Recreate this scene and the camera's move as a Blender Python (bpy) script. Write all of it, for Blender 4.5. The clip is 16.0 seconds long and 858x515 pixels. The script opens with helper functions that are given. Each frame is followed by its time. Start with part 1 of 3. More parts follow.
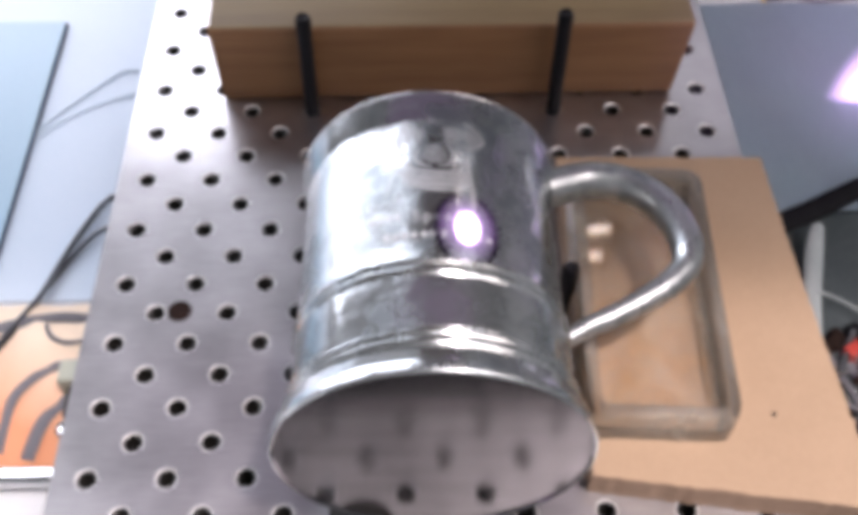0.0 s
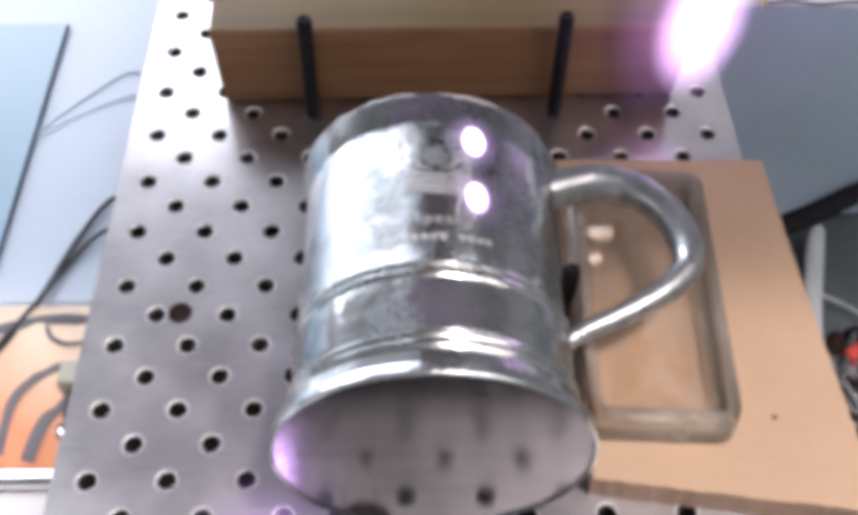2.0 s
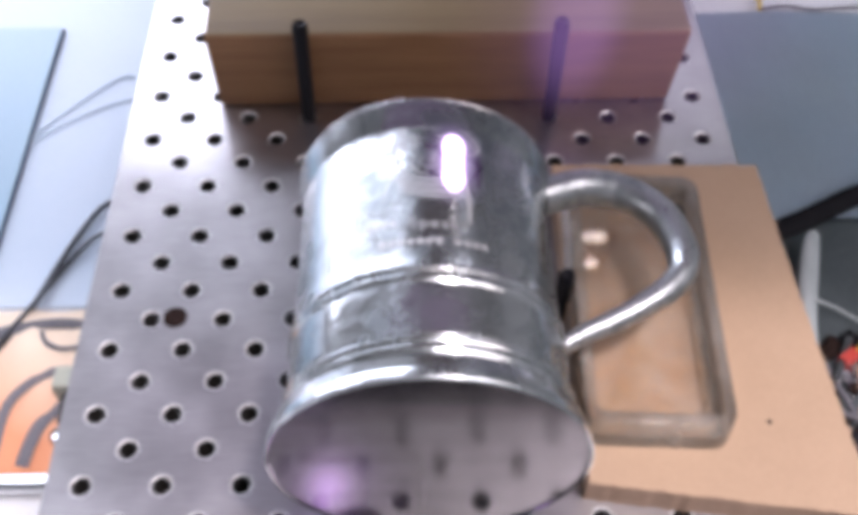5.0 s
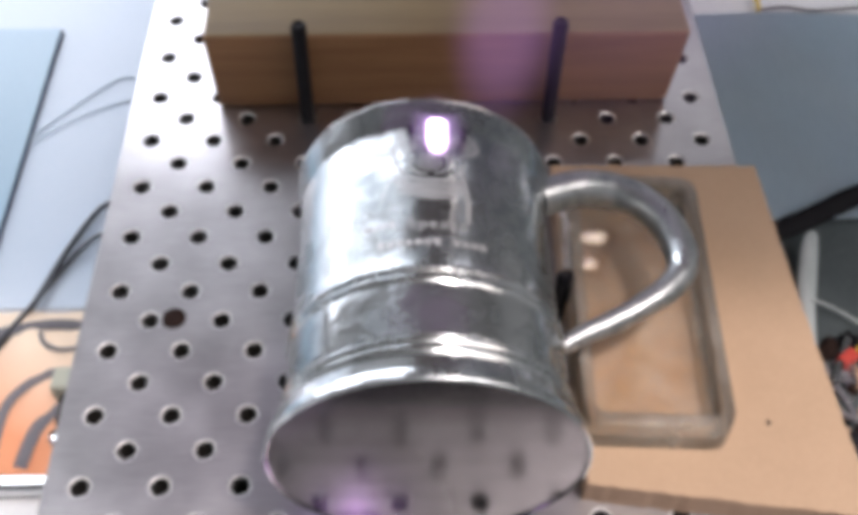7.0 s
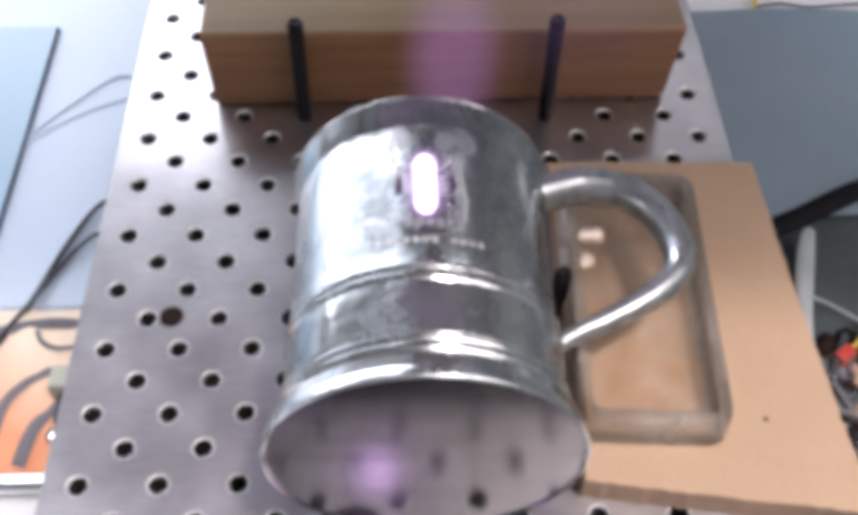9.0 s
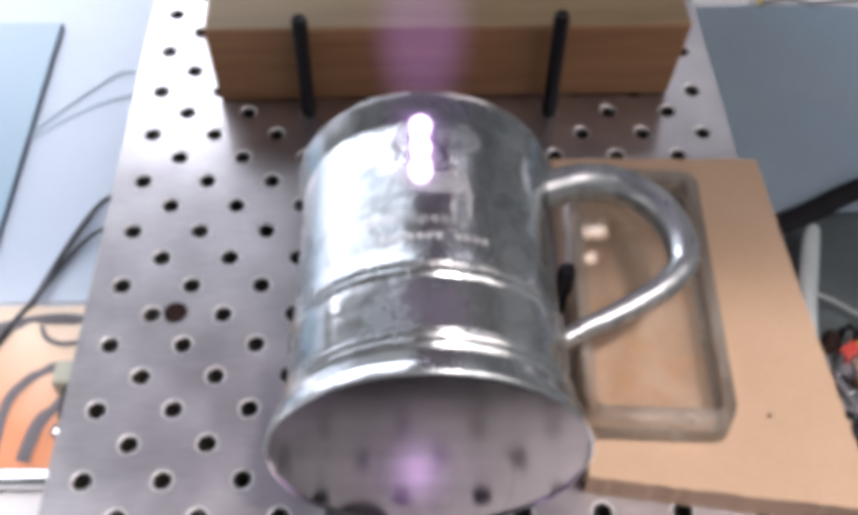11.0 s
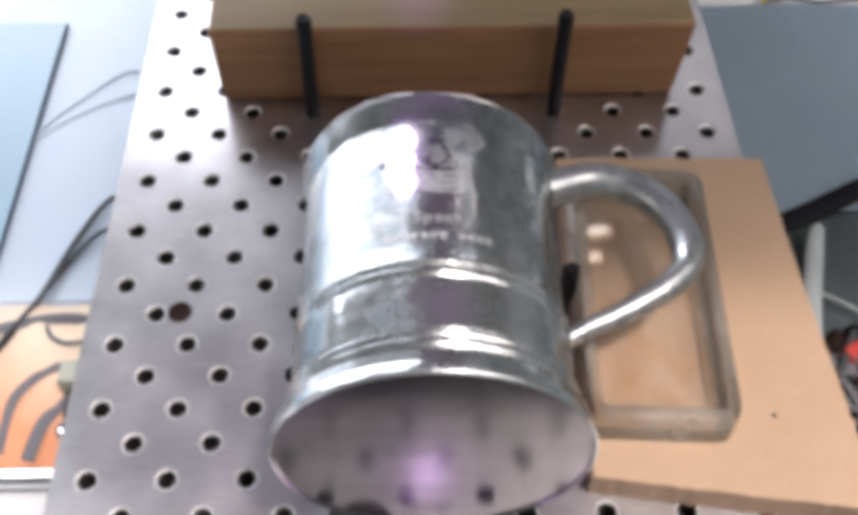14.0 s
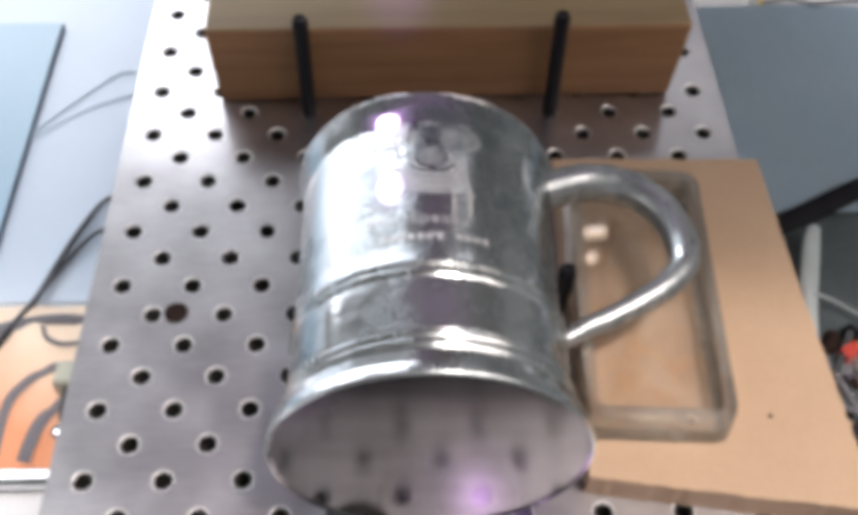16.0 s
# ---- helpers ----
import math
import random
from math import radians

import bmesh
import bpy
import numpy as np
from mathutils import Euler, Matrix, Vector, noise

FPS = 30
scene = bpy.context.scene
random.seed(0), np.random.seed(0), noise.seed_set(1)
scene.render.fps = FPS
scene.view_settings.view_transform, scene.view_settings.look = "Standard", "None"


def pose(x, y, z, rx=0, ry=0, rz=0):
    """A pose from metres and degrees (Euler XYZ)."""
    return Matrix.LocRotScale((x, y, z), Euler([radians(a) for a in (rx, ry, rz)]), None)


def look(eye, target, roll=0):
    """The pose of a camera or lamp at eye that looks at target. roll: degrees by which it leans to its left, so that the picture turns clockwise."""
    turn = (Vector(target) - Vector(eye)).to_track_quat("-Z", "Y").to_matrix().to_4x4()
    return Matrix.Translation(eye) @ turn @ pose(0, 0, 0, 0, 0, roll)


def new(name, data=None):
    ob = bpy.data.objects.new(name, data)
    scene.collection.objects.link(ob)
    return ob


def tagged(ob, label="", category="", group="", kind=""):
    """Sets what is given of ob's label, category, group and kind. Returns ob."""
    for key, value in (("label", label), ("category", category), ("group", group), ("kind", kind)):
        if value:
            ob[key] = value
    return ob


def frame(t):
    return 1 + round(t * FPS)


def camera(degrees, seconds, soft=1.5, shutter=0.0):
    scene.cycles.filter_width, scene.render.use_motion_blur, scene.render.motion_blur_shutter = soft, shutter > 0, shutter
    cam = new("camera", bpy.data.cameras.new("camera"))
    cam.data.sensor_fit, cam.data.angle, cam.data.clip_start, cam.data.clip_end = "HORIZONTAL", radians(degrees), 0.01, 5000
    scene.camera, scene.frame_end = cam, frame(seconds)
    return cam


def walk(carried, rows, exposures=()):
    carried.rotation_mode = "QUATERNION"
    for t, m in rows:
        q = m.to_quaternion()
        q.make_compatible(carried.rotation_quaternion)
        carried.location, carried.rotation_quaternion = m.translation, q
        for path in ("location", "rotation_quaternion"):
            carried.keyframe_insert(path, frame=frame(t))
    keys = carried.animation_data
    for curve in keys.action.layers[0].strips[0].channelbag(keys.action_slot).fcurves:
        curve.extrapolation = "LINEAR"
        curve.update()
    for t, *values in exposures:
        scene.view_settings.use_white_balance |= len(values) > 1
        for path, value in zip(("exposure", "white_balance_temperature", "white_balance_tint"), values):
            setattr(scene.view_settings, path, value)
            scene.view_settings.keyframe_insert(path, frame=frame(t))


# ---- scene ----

# ---------------------------------------------------------------- camera
cam = camera(47.67, 16.0, soft=6.5)
EYE = (0.1013, -0.1286, 0.2872)
PATH = [
    (0, 36.772, -0.746, -1.145), (0.5, 36.784, -0.733, -1.083), (1, 36.833, -0.785, -1.091),
    (1.5, 36.871, -0.682, -1.010), (2, 36.901, -0.791, -1.025), (2.5, 36.874, -0.751, -1.132),
    (3, 36.833, -0.785, -1.230), (3.5, 36.957, -1.062, -1.239), (4, 37.096, -1.001, -1.142),
    (6.5, 37.211, -1.043, -1.242), (7, 37.228, -1.058, -1.233), (7.5, 37.147, -1.155, -1.345),
    (8, 37.089, -1.103, -1.374), (8.5, 37.018, -1.082, -1.404), (9, 37.082, -1.081, -1.452),
    (11.5, 36.806, -0.893, -1.216), (12, 36.771, -0.852, -1.218), (12.5, 36.724, -0.917, -1.238),
    (13, 36.725, -0.909, -1.290), (13.5, 36.793, -0.923, -1.149), (14, 36.830, -0.743, -1.119),
    (14.5, 36.858, -0.727, -1.155), (15, 36.891, -0.673, -1.085), (15.5, 36.874, -0.632, -1.034),
    (16, 36.872, -0.913, -1.235),
]
# the clip's camera hunts a little with its exposure and white balance
STOPS = [(0, -0.05, 6550, 24), (0.5, -0.1, 6500, 24), (1, 0.02, 6600, 23), (1.5, -0.17, 6650, 21), (2, -0.05, 6500, 22), (2.5, -0.12, 6500, 22), (3, -0.06, 6450, 23), (3.5, 0.0, 6150, 27), (4.2, -0.01, 6200, 27),
         (6.5, -0.05, 6450, 22), (7, -0.17, 6600, 20), (7.5, -0.02, 6450, 22), (8, 0.0, 6400, 23), (8.5, -0.1, 6500, 23), (9, -0.05, 6450, 23), (11.5, -0.05, 6550, 22), (12.5, -0.05, 6600, 21), (13.5, 0.0, 6650, 19),
         (15, 0.03, 6600, 20), (15.5, 0.03, 6600, 20), (16, -0.08, 6700, 18)]
walk(cam, [(t, pose(*EYE, rx, ry, rz)) for t, rx, ry, rz in PATH], STOPS)

# ---------------------------------------------------------------- world and lights
world = bpy.data.worlds.new("world")
scene.world = world
world.use_nodes = True
world.node_tree.nodes["Background"].inputs[0].default_value = (0.75, 0.85, 1.0, 1)
world.node_tree.nodes["Background"].inputs[1].default_value = 0.3


def area_lamp(name, eye, target, sx, sy, watts, colour, roll=0):
    d = bpy.data.lights.new(name, "AREA")
    d.shape, d.size, d.size_y, d.energy, d.color = "RECTANGLE", sx, sy, watts, colour
    o = new(name, d)
    o.matrix_world = look(eye, target, roll)
    return o


area_lamp("window_light", (-0.65, 1.20, 0.48), (0.0, 0.1, 0.03), 1.36, 0.50, 17.5, (0.84, 0.93, 1.0), -46)
# added fill for the plate's right side; no window stands there
area_lamp("right_fill_light", (0.48, 0.86, 0.63), (0.22, 0.15, 0.0), 0.24, 0.22, 0.22, (0.9, 0.95, 1.0))
area_lamp("ceiling_light", (0.45, -0.25, 1.3), (0.19, 0.0, 0.0), 0.09, 0.09, 14, (1.0, 0.93, 0.86))
# unseen fill added to lift the block's front, the board and the handle
area_lamp("bench_fill_light", (0.65, -0.29, 0.86), (0.19, 0.02, 0.0), 0.75, 0.65, 5.6, (1.0, 0.93, 0.86))
# added fill that lifts the left bench; the ceiling has no opening
area_lamp("left_fill_light", (-0.75, 0.25, 1.86), (-0.75, 0.251, 0.0), 0.8, 0.8, 20, (0.86, 0.95, 1.0))
# unseen fill added to brighten the walls that the pewter's right side mirrors
area_lamp("room_fill_light", (0.9, -0.3, 1.86), (0.9, -0.299, 0.0), 1.2, 0.6, 11, (0.90, 0.98, 1.0))


# ---------------------------------------------------------------- materials
def ramp(nt, fac, stops):
    r = nt.nodes.new("ShaderNodeValToRGB")
    els = r.color_ramp.elements
    while len(els) < len(stops):
        els.new(0.5)
    for e, (p, c) in zip(els, stops):
        e.position, e.color = p, (*c, 1)
    nt.links.new(fac, r.inputs[0])
    return r.outputs[0]


def noise_tex(nt, scale, detail=4, stretch=(1, 1, 1), rough=0.55, coords="Object"):
    tc = nt.nodes.new("ShaderNodeTexCoord")
    mp = nt.nodes.new("ShaderNodeMapping")
    mp.inputs["Scale"].default_value = stretch
    n = nt.nodes.new("ShaderNodeTexNoise")
    n.inputs["Scale"].default_value, n.inputs["Detail"].default_value = scale, detail
    n.inputs["Roughness"].default_value = rough
    nt.links.new(tc.outputs[coords], mp.inputs[0])
    nt.links.new(mp.outputs[0], n.inputs["Vector"])
    return n.outputs["Fac"]


def math_node(nt, op, a, b):
    m = nt.nodes.new("ShaderNodeMath")
    m.operation = op
    for k, v in enumerate((a, b)):
        if isinstance(v, (int, float)):
            m.inputs[k].default_value = v
        else:
            nt.links.new(v, m.inputs[k])
    return m.outputs[0]


def rescale(nt, v, lo, hi, a=0.3, b=0.7):
    m = nt.nodes.new("ShaderNodeMapRange")
    for k, x in zip((1, 2, 3, 4), (a, b, lo, hi)):
        m.inputs[k].default_value = x
    nt.links.new(v, m.inputs[0])
    return m.outputs[0]


def mix_col(nt, fac, a, b, how="MIX"):
    m = nt.nodes.new("ShaderNodeMix")
    m.data_type, m.blend_type = "RGBA", how
    for sock, v in ((m.inputs[0], fac), (m.inputs[6], a), (m.inputs[7], b)):
        if isinstance(v, tuple):
            sock.default_value = (*v, 1)
        elif isinstance(v, (int, float)):
            sock.default_value = v
        else:
            nt.links.new(v, sock)
    return m.outputs[2]


def surface(name, light, dark, rough=(0.4, 0.6), metal=0.0, scale=60, fine=900, stretch=(1, 1, 1),
            fine_stretch=(1, 1, 1), bump=0.1, bump_mm=0.1, detail=5, spec=0.5):
    """Two scales of grain in colour and roughness, and a fine relief."""
    m = bpy.data.materials.new(name)
    m.use_nodes = True
    nt = m.node_tree
    p = nt.nodes["Principled BSDF"]
    big = noise_tex(nt, scale, detail, stretch)
    small = noise_tex(nt, fine, 3, fine_stretch)
    blend = math_node(nt, "ADD", math_node(nt, "MULTIPLY", big, 0.65), math_node(nt, "MULTIPLY", small, 0.35))
    nt.links.new(ramp(nt, blend, [(0.32, dark), (0.66, light)]), p.inputs["Base Color"])
    nt.links.new(rescale(nt, blend, rough[0], rough[1]), p.inputs["Roughness"])
    p.inputs["Metallic"].default_value = metal
    p.inputs["Specular IOR Level"].default_value = spec
    if bump:
        b = nt.nodes.new("ShaderNodeBump")
        b.inputs["Strength"].default_value, b.inputs["Distance"].default_value = bump, bump_mm / 1000
        nt.links.new(small, b.inputs["Height"])
        nt.links.new(b.outputs[0], p.inputs["Normal"])
    return m


def tarnished(name, dull=0.0):
    """Old pewter: cloudy grey-green bloom over a worn polish, small dents and fine scratches round the body."""
    m = bpy.data.materials.new(name)
    m.use_nodes = True
    nt = m.node_tree
    p = nt.nodes["Principled BSDF"]
    cloud = noise_tex(nt, 62, 6, (1, 0.8, 1), 0.62)
    spots = noise_tex(nt, 190, 5, (1, 1, 1), 0.6)
    scratch = noise_tex(nt, 700, 2, (1, 0.12, 1))
    bloom = rescale(nt, math_node(nt, "ADD", math_node(nt, "MULTIPLY", cloud, 0.7), math_node(nt, "MULTIPLY", spots, 0.3)), 0, 1, 0.44, 0.6)
    nt.links.new(mix_col(nt, bloom, (0.55, 0.575, 0.58), (0.27, 0.305, 0.312)), p.inputs["Base Color"])
    r = math_node(nt, "ADD", math_node(nt, "MULTIPLY", bloom, 0.22), math_node(nt, "MULTIPLY", scratch, 0.10))
    nt.links.new(math_node(nt, "ADD", r, 0.10 + dull), p.inputs["Roughness"])
    p.inputs["Metallic"].default_value = 0.93
    b1, b2 = nt.nodes.new("ShaderNodeBump"), nt.nodes.new("ShaderNodeBump")
    b1.inputs["Strength"].default_value, b1.inputs["Distance"].default_value = 0.6, 0.0005
    nt.links.new(noise_tex(nt, 85, 3), b1.inputs["Height"])
    b2.inputs["Strength"].default_value, b2.inputs["Distance"].default_value = 0.25, 0.00005
    nt.links.new(scratch, b2.inputs["Height"])
    nt.links.new(b1.outputs[0], b2.inputs["Normal"])
    nt.links.new(b2.outputs[0], p.inputs["Normal"])
    return m


def glow(name, colour, strength):
    m = bpy.data.materials.new(name)
    m.use_nodes = True
    nt = m.node_tree
    nt.nodes.remove(nt.nodes["Principled BSDF"])
    e = nt.nodes.new("ShaderNodeEmission")
    e.inputs[0].default_value, e.inputs[1].default_value = (*colour, 1), strength
    nt.links.new(e.outputs[0], nt.nodes["Material Output"].inputs[0])
    return m


def fading_glow(name, colour, strength):
    """Laser glow put into an additive shell: emission that thins out to nothing from the middle."""
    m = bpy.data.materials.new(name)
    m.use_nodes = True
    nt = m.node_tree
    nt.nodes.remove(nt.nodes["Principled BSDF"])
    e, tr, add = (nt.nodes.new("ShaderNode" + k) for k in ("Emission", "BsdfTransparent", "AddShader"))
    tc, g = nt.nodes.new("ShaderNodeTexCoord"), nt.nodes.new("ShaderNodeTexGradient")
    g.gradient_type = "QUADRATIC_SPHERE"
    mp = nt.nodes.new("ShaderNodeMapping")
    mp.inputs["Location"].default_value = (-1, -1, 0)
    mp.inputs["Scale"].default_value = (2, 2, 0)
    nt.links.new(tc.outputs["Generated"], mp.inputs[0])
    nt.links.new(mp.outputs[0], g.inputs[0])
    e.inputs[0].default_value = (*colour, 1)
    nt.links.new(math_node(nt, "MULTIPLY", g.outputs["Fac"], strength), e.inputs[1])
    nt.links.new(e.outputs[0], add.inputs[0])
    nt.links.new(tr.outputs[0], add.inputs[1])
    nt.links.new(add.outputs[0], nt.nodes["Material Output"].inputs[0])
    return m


def glow_veil(name, colour, strength, edge):
    """A thin veil of emission standing in for scattered laser light, even inside and soft towards its outline."""
    m = fading_glow(name, colour, strength)
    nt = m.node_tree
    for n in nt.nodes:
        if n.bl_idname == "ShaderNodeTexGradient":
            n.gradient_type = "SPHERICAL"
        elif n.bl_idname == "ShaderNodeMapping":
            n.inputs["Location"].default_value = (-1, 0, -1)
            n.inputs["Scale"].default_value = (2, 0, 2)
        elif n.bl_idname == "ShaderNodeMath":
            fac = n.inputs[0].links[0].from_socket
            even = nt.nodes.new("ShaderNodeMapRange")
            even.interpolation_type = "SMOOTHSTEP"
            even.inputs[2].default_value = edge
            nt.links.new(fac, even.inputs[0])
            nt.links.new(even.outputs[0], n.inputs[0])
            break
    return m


def clear_plastic(name, tint, haze, rough):
    m = bpy.data.materials.new(name)
    m.use_nodes = True
    nt = m.node_tree
    nt.nodes.remove(nt.nodes["Principled BSDF"])
    tr, df, gl = (nt.nodes.new("ShaderNodeBsdf" + k) for k in ("Transparent", "Diffuse", "Glossy"))
    tr.inputs[0].default_value = (*tint, 1)
    df.inputs[0].default_value = (0.60, 0.55, 0.48, 1)
    gl.inputs["Roughness"].default_value = rough
    m1, m2, fr = nt.nodes.new("ShaderNodeMixShader"), nt.nodes.new("ShaderNodeMixShader"), nt.nodes.new("ShaderNodeFresnel")
    fr.inputs[0].default_value = 1.49
    dirt = noise_tex(nt, 70, 5)
    nt.links.new(rescale(nt, dirt, haze * 0.35, haze * 1.7), m1.inputs[0])
    nt.links.new(tr.outputs[0], m1.inputs[1])
    nt.links.new(df.outputs[0], m1.inputs[2])
    nt.links.new(fr.outputs[0], m2.inputs[0])
    nt.links.new(m1.outputs[0], m2.inputs[1])
    nt.links.new(gl.outputs[0], m2.inputs[2])
    nt.links.new(m2.outputs[0], nt.nodes["Material Output"].inputs[0])
    return m


def sheen(m, share, rough):
    """Adds a sharper reflection to a metal, as of its rolled skin between the brush marks."""
    nt = m.node_tree
    out, gl, mx = nt.nodes["Material Output"], nt.nodes.new("ShaderNodeBsdfGlossy"), nt.nodes.new("ShaderNodeMixShader")
    p = nt.nodes["Principled BSDF"]
    nt.links.new(p.inputs["Base Color"].links[0].from_socket, gl.inputs["Color"])
    gl.inputs["Roughness"].default_value = rough
    mx.inputs[0].default_value = share
    nt.links.new(p.outputs[0], mx.inputs[1])
    nt.links.new(gl.outputs[0], mx.inputs[2])
    nt.links.new(mx.outputs[0], out.inputs[0])
    return m


STEEL = sheen(surface("brushed_steel", (0.62, 0.60, 0.605), (0.37, 0.355, 0.36), (0.34, 0.48), 1.0, 34, 420, (1, 1, 1), (0.2, 4, 1), 0.13, 0.03), 0.34, 0.15)
# paler than the plate: the hole edges' highlight is put into this colour
RIM = surface("highlight_chamfer", (0.92, 0.91, 0.91), (0.8, 0.79, 0.79), (0.35, 0.45), 0.45, 300, 2000, bump=0)
# near-black puts the holes' inner shade into the colour; also the clip's dark jaw
HOLE_DARK = surface("hole_shade_dark_steel", (0.06, 0.055, 0.05), (0.02, 0.02, 0.02), (0.5, 0.7), 0.6, 300, 2000, bump=0)
RUST = surface("rusty_steel", (0.035, 0.02, 0.016), (0.014, 0.01, 0.009), (0.85, 0.95), 0.0, 400, 2500, bump=0.3, spec=0.08)
PEWTER = tarnished("polished_pewter")
PEWTER_WORN = tarnished("worn_pewter", 0.13)
PEWTER_BASE = surface("brushed_pewter", (0.27, 0.262, 0.275), (0.165, 0.16, 0.168), (0.13, 0.22), 1.0, 40, 500, (0.4, 1, 3), (0.25, 1, 7), 0.2, 0.05)
PEWTER_IN = surface("dull_pewter", (0.5, 0.5, 0.5), (0.3, 0.3, 0.3), (0.3, 0.5), 1.0, 60, 600, bump=0.1)
ENGRAVED = surface("engraved_pewter", (0.62, 0.63, 0.63), (0.5, 0.51, 0.51), (0.5, 0.65), 0.75, 300, 2500, bump=0.2, bump_mm=0.05)
BLACK_METAL = surface("blackened_steel", (0.014, 0.014, 0.018), (0.006, 0.006, 0.008), (0.45, 0.6), 0.0, 150, 1500, bump=0.15, spec=0.2)
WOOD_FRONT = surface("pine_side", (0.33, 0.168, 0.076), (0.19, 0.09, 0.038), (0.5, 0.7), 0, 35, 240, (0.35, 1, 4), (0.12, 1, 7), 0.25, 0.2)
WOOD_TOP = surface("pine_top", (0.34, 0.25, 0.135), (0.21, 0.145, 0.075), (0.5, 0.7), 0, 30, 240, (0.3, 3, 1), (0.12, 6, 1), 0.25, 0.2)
MDF = surface("fibreboard", (0.51, 0.355, 0.235), (0.43, 0.295, 0.188), (0.55, 0.75), 0, 18, 700, bump=0.12, bump_mm=0.08)
MDF_EDGE = surface("fibreboard_edge", (0.45, 0.31, 0.22), (0.33, 0.22, 0.15), (0.8, 0.9), 0, 90, 900, (1, 1, 3), bump=0.5, bump_mm=0.4)
ACRYLIC = clear_plastic("clear_acrylic", (0.96, 0.93, 0.87), 0.26, 0.25)
ACRYLIC_FLOOR = clear_plastic("clear_acrylic_floor", (0.87, 0.80, 0.70), 0.16, 0.05)
WHITE_BENCH = surface("white_laminate", (0.82, 0.84, 0.86), (0.74, 0.77, 0.8), (0.3, 0.5), 0, 12, 300, bump=0.05)
BLUE_PANEL = surface("pale_blue_plastic", (0.44, 0.62, 0.74), (0.39, 0.57, 0.70), (0.25, 0.4), 0, 10, 400, bump=0.05)
BLUE_DESK = surface("light_blue_desk", (0.70, 0.80, 0.91), (0.64, 0.76, 0.88), (0.3, 0.42), 0, 12, 400, bump=0.05)
GREY_SHEET = surface("grey_blue_card", (0.48, 0.61, 0.70), (0.38, 0.50, 0.60), (0.5, 0.7), 0, 14, 350, (1, 1, 1), (5, 0.4, 1), 0.12, 0.2)
DARK_FLOOR = surface("dark_rubber_mat", (0.075, 0.095, 0.10), (0.03, 0.042, 0.046), (0.5, 0.75), 0, 35, 500, bump=0.3)
def warm_to_pale(name, warm, pale):
    """Fabric running from pale to warm along it; the overexposed pale end is put into the colour."""
    m = surface(name, warm, warm, (0.7, 0.9), 0, 40, 1400, bump=0.3)
    nt = m.node_tree
    tc, sep = nt.nodes.new("ShaderNodeTexCoord"), nt.nodes.new("ShaderNodeSeparateXYZ")
    nt.links.new(tc.outputs["Object"], sep.inputs[0])
    run = math_node(nt, "ADD", sep.outputs["Y"], math_node(nt, "MULTIPLY", noise_tex(nt, 60, 4), 0.012))
    run = math_node(nt, "ADD", run, math_node(nt, "MULTIPLY", sep.outputs["X"], 0.35))
    nt.links.new(mix_col(nt, rescale(nt, run, 0, 1, -0.006, 0.030), warm, pale), nt.nodes["Principled BSDF"].inputs["Base Color"])
    return m


BAG_CLOTH = warm_to_pale("orange_cream_fabric", (0.74, 0.32, 0.17), (0.85, 0.70, 0.54))
GREY_FABRIC = surface("grey_fabric", (0.17, 0.165, 0.18), (0.11, 0.11, 0.125), (0.7, 0.9), 0, 60, 1400, bump=0.3)
CHROME = surface("chrome", (0.7, 0.7, 0.7), (0.6, 0.6, 0.6), (0.12, 0.2), 1.0, 60, 600, bump=0.03)
MATTE_BLACK = surface("matte_black_rubber", (0.014, 0.014, 0.016), (0.007, 0.007, 0.009), (0.7, 0.85), 0, 120, 900, bump=0.15, spec=0.12)
CABLE = surface("black_cable", (0.04, 0.045, 0.055), (0.02, 0.022, 0.03), (0.35, 0.5), 0, 80, 900, bump=0.1)
PALE_WIRE = surface("pale_blue_wire", (0.78, 0.90, 0.97), (0.72, 0.86, 0.94), (0.4, 0.5), 0, 80, 900, bump=0)
SLATE = surface("slate_blue_plastic", (0.11, 0.16, 0.24), (0.07, 0.10, 0.16), (0.4, 0.5), 0, 80, 900, bump=0)
CLOUDY_PLASTIC = surface("cloudy_plastic", (0.50, 0.55, 0.55), (0.34, 0.39, 0.39), (0.3, 0.5), 0, 120, 900, (1, 0.2, 1), bump=0.1)
YELLOW = surface("yellow_wire", (0.8, 0.62, 0.06), (0.7, 0.5, 0.04), (0.4, 0.5), 0, 80, 900, bump=0)
RED = surface("red_plastic", (0.55, 0.06, 0.04), (0.4, 0.04, 0.03), (0.4, 0.5), 0, 80, 900, bump=0)
WALL = surface("painted_wall", (0.62, 0.63, 0.62), (0.56, 0.57, 0.56), (0.8, 0.9), 0, 4, 60, bump=0.1)
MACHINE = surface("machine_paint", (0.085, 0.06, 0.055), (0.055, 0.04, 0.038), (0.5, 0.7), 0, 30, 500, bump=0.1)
FLASH = fading_glow("laser_flash", (0.90, 0.66, 1.0), 18.0)
PLATE_GLOW = fading_glow("plate_glow_dome", (0.84, 0.54, 1.0), 1.8)
PLATE_BURST = fading_glow("plate_burst_dome", (0.74, 0.5, 1.0), 9.0)
CORE_GLOW = glow_veil("laser_core_veil", (0.84, 0.54, 1.0), 1.6, 1.0)
HAZE_GLOW = glow_veil("laser_haze_veil", (0.60, 0.36, 0.85), 0.05, 1.0)
PANEL_GLOW = glow("violet_panel_glow", (0.74, 0.58, 0.86), 0.22)
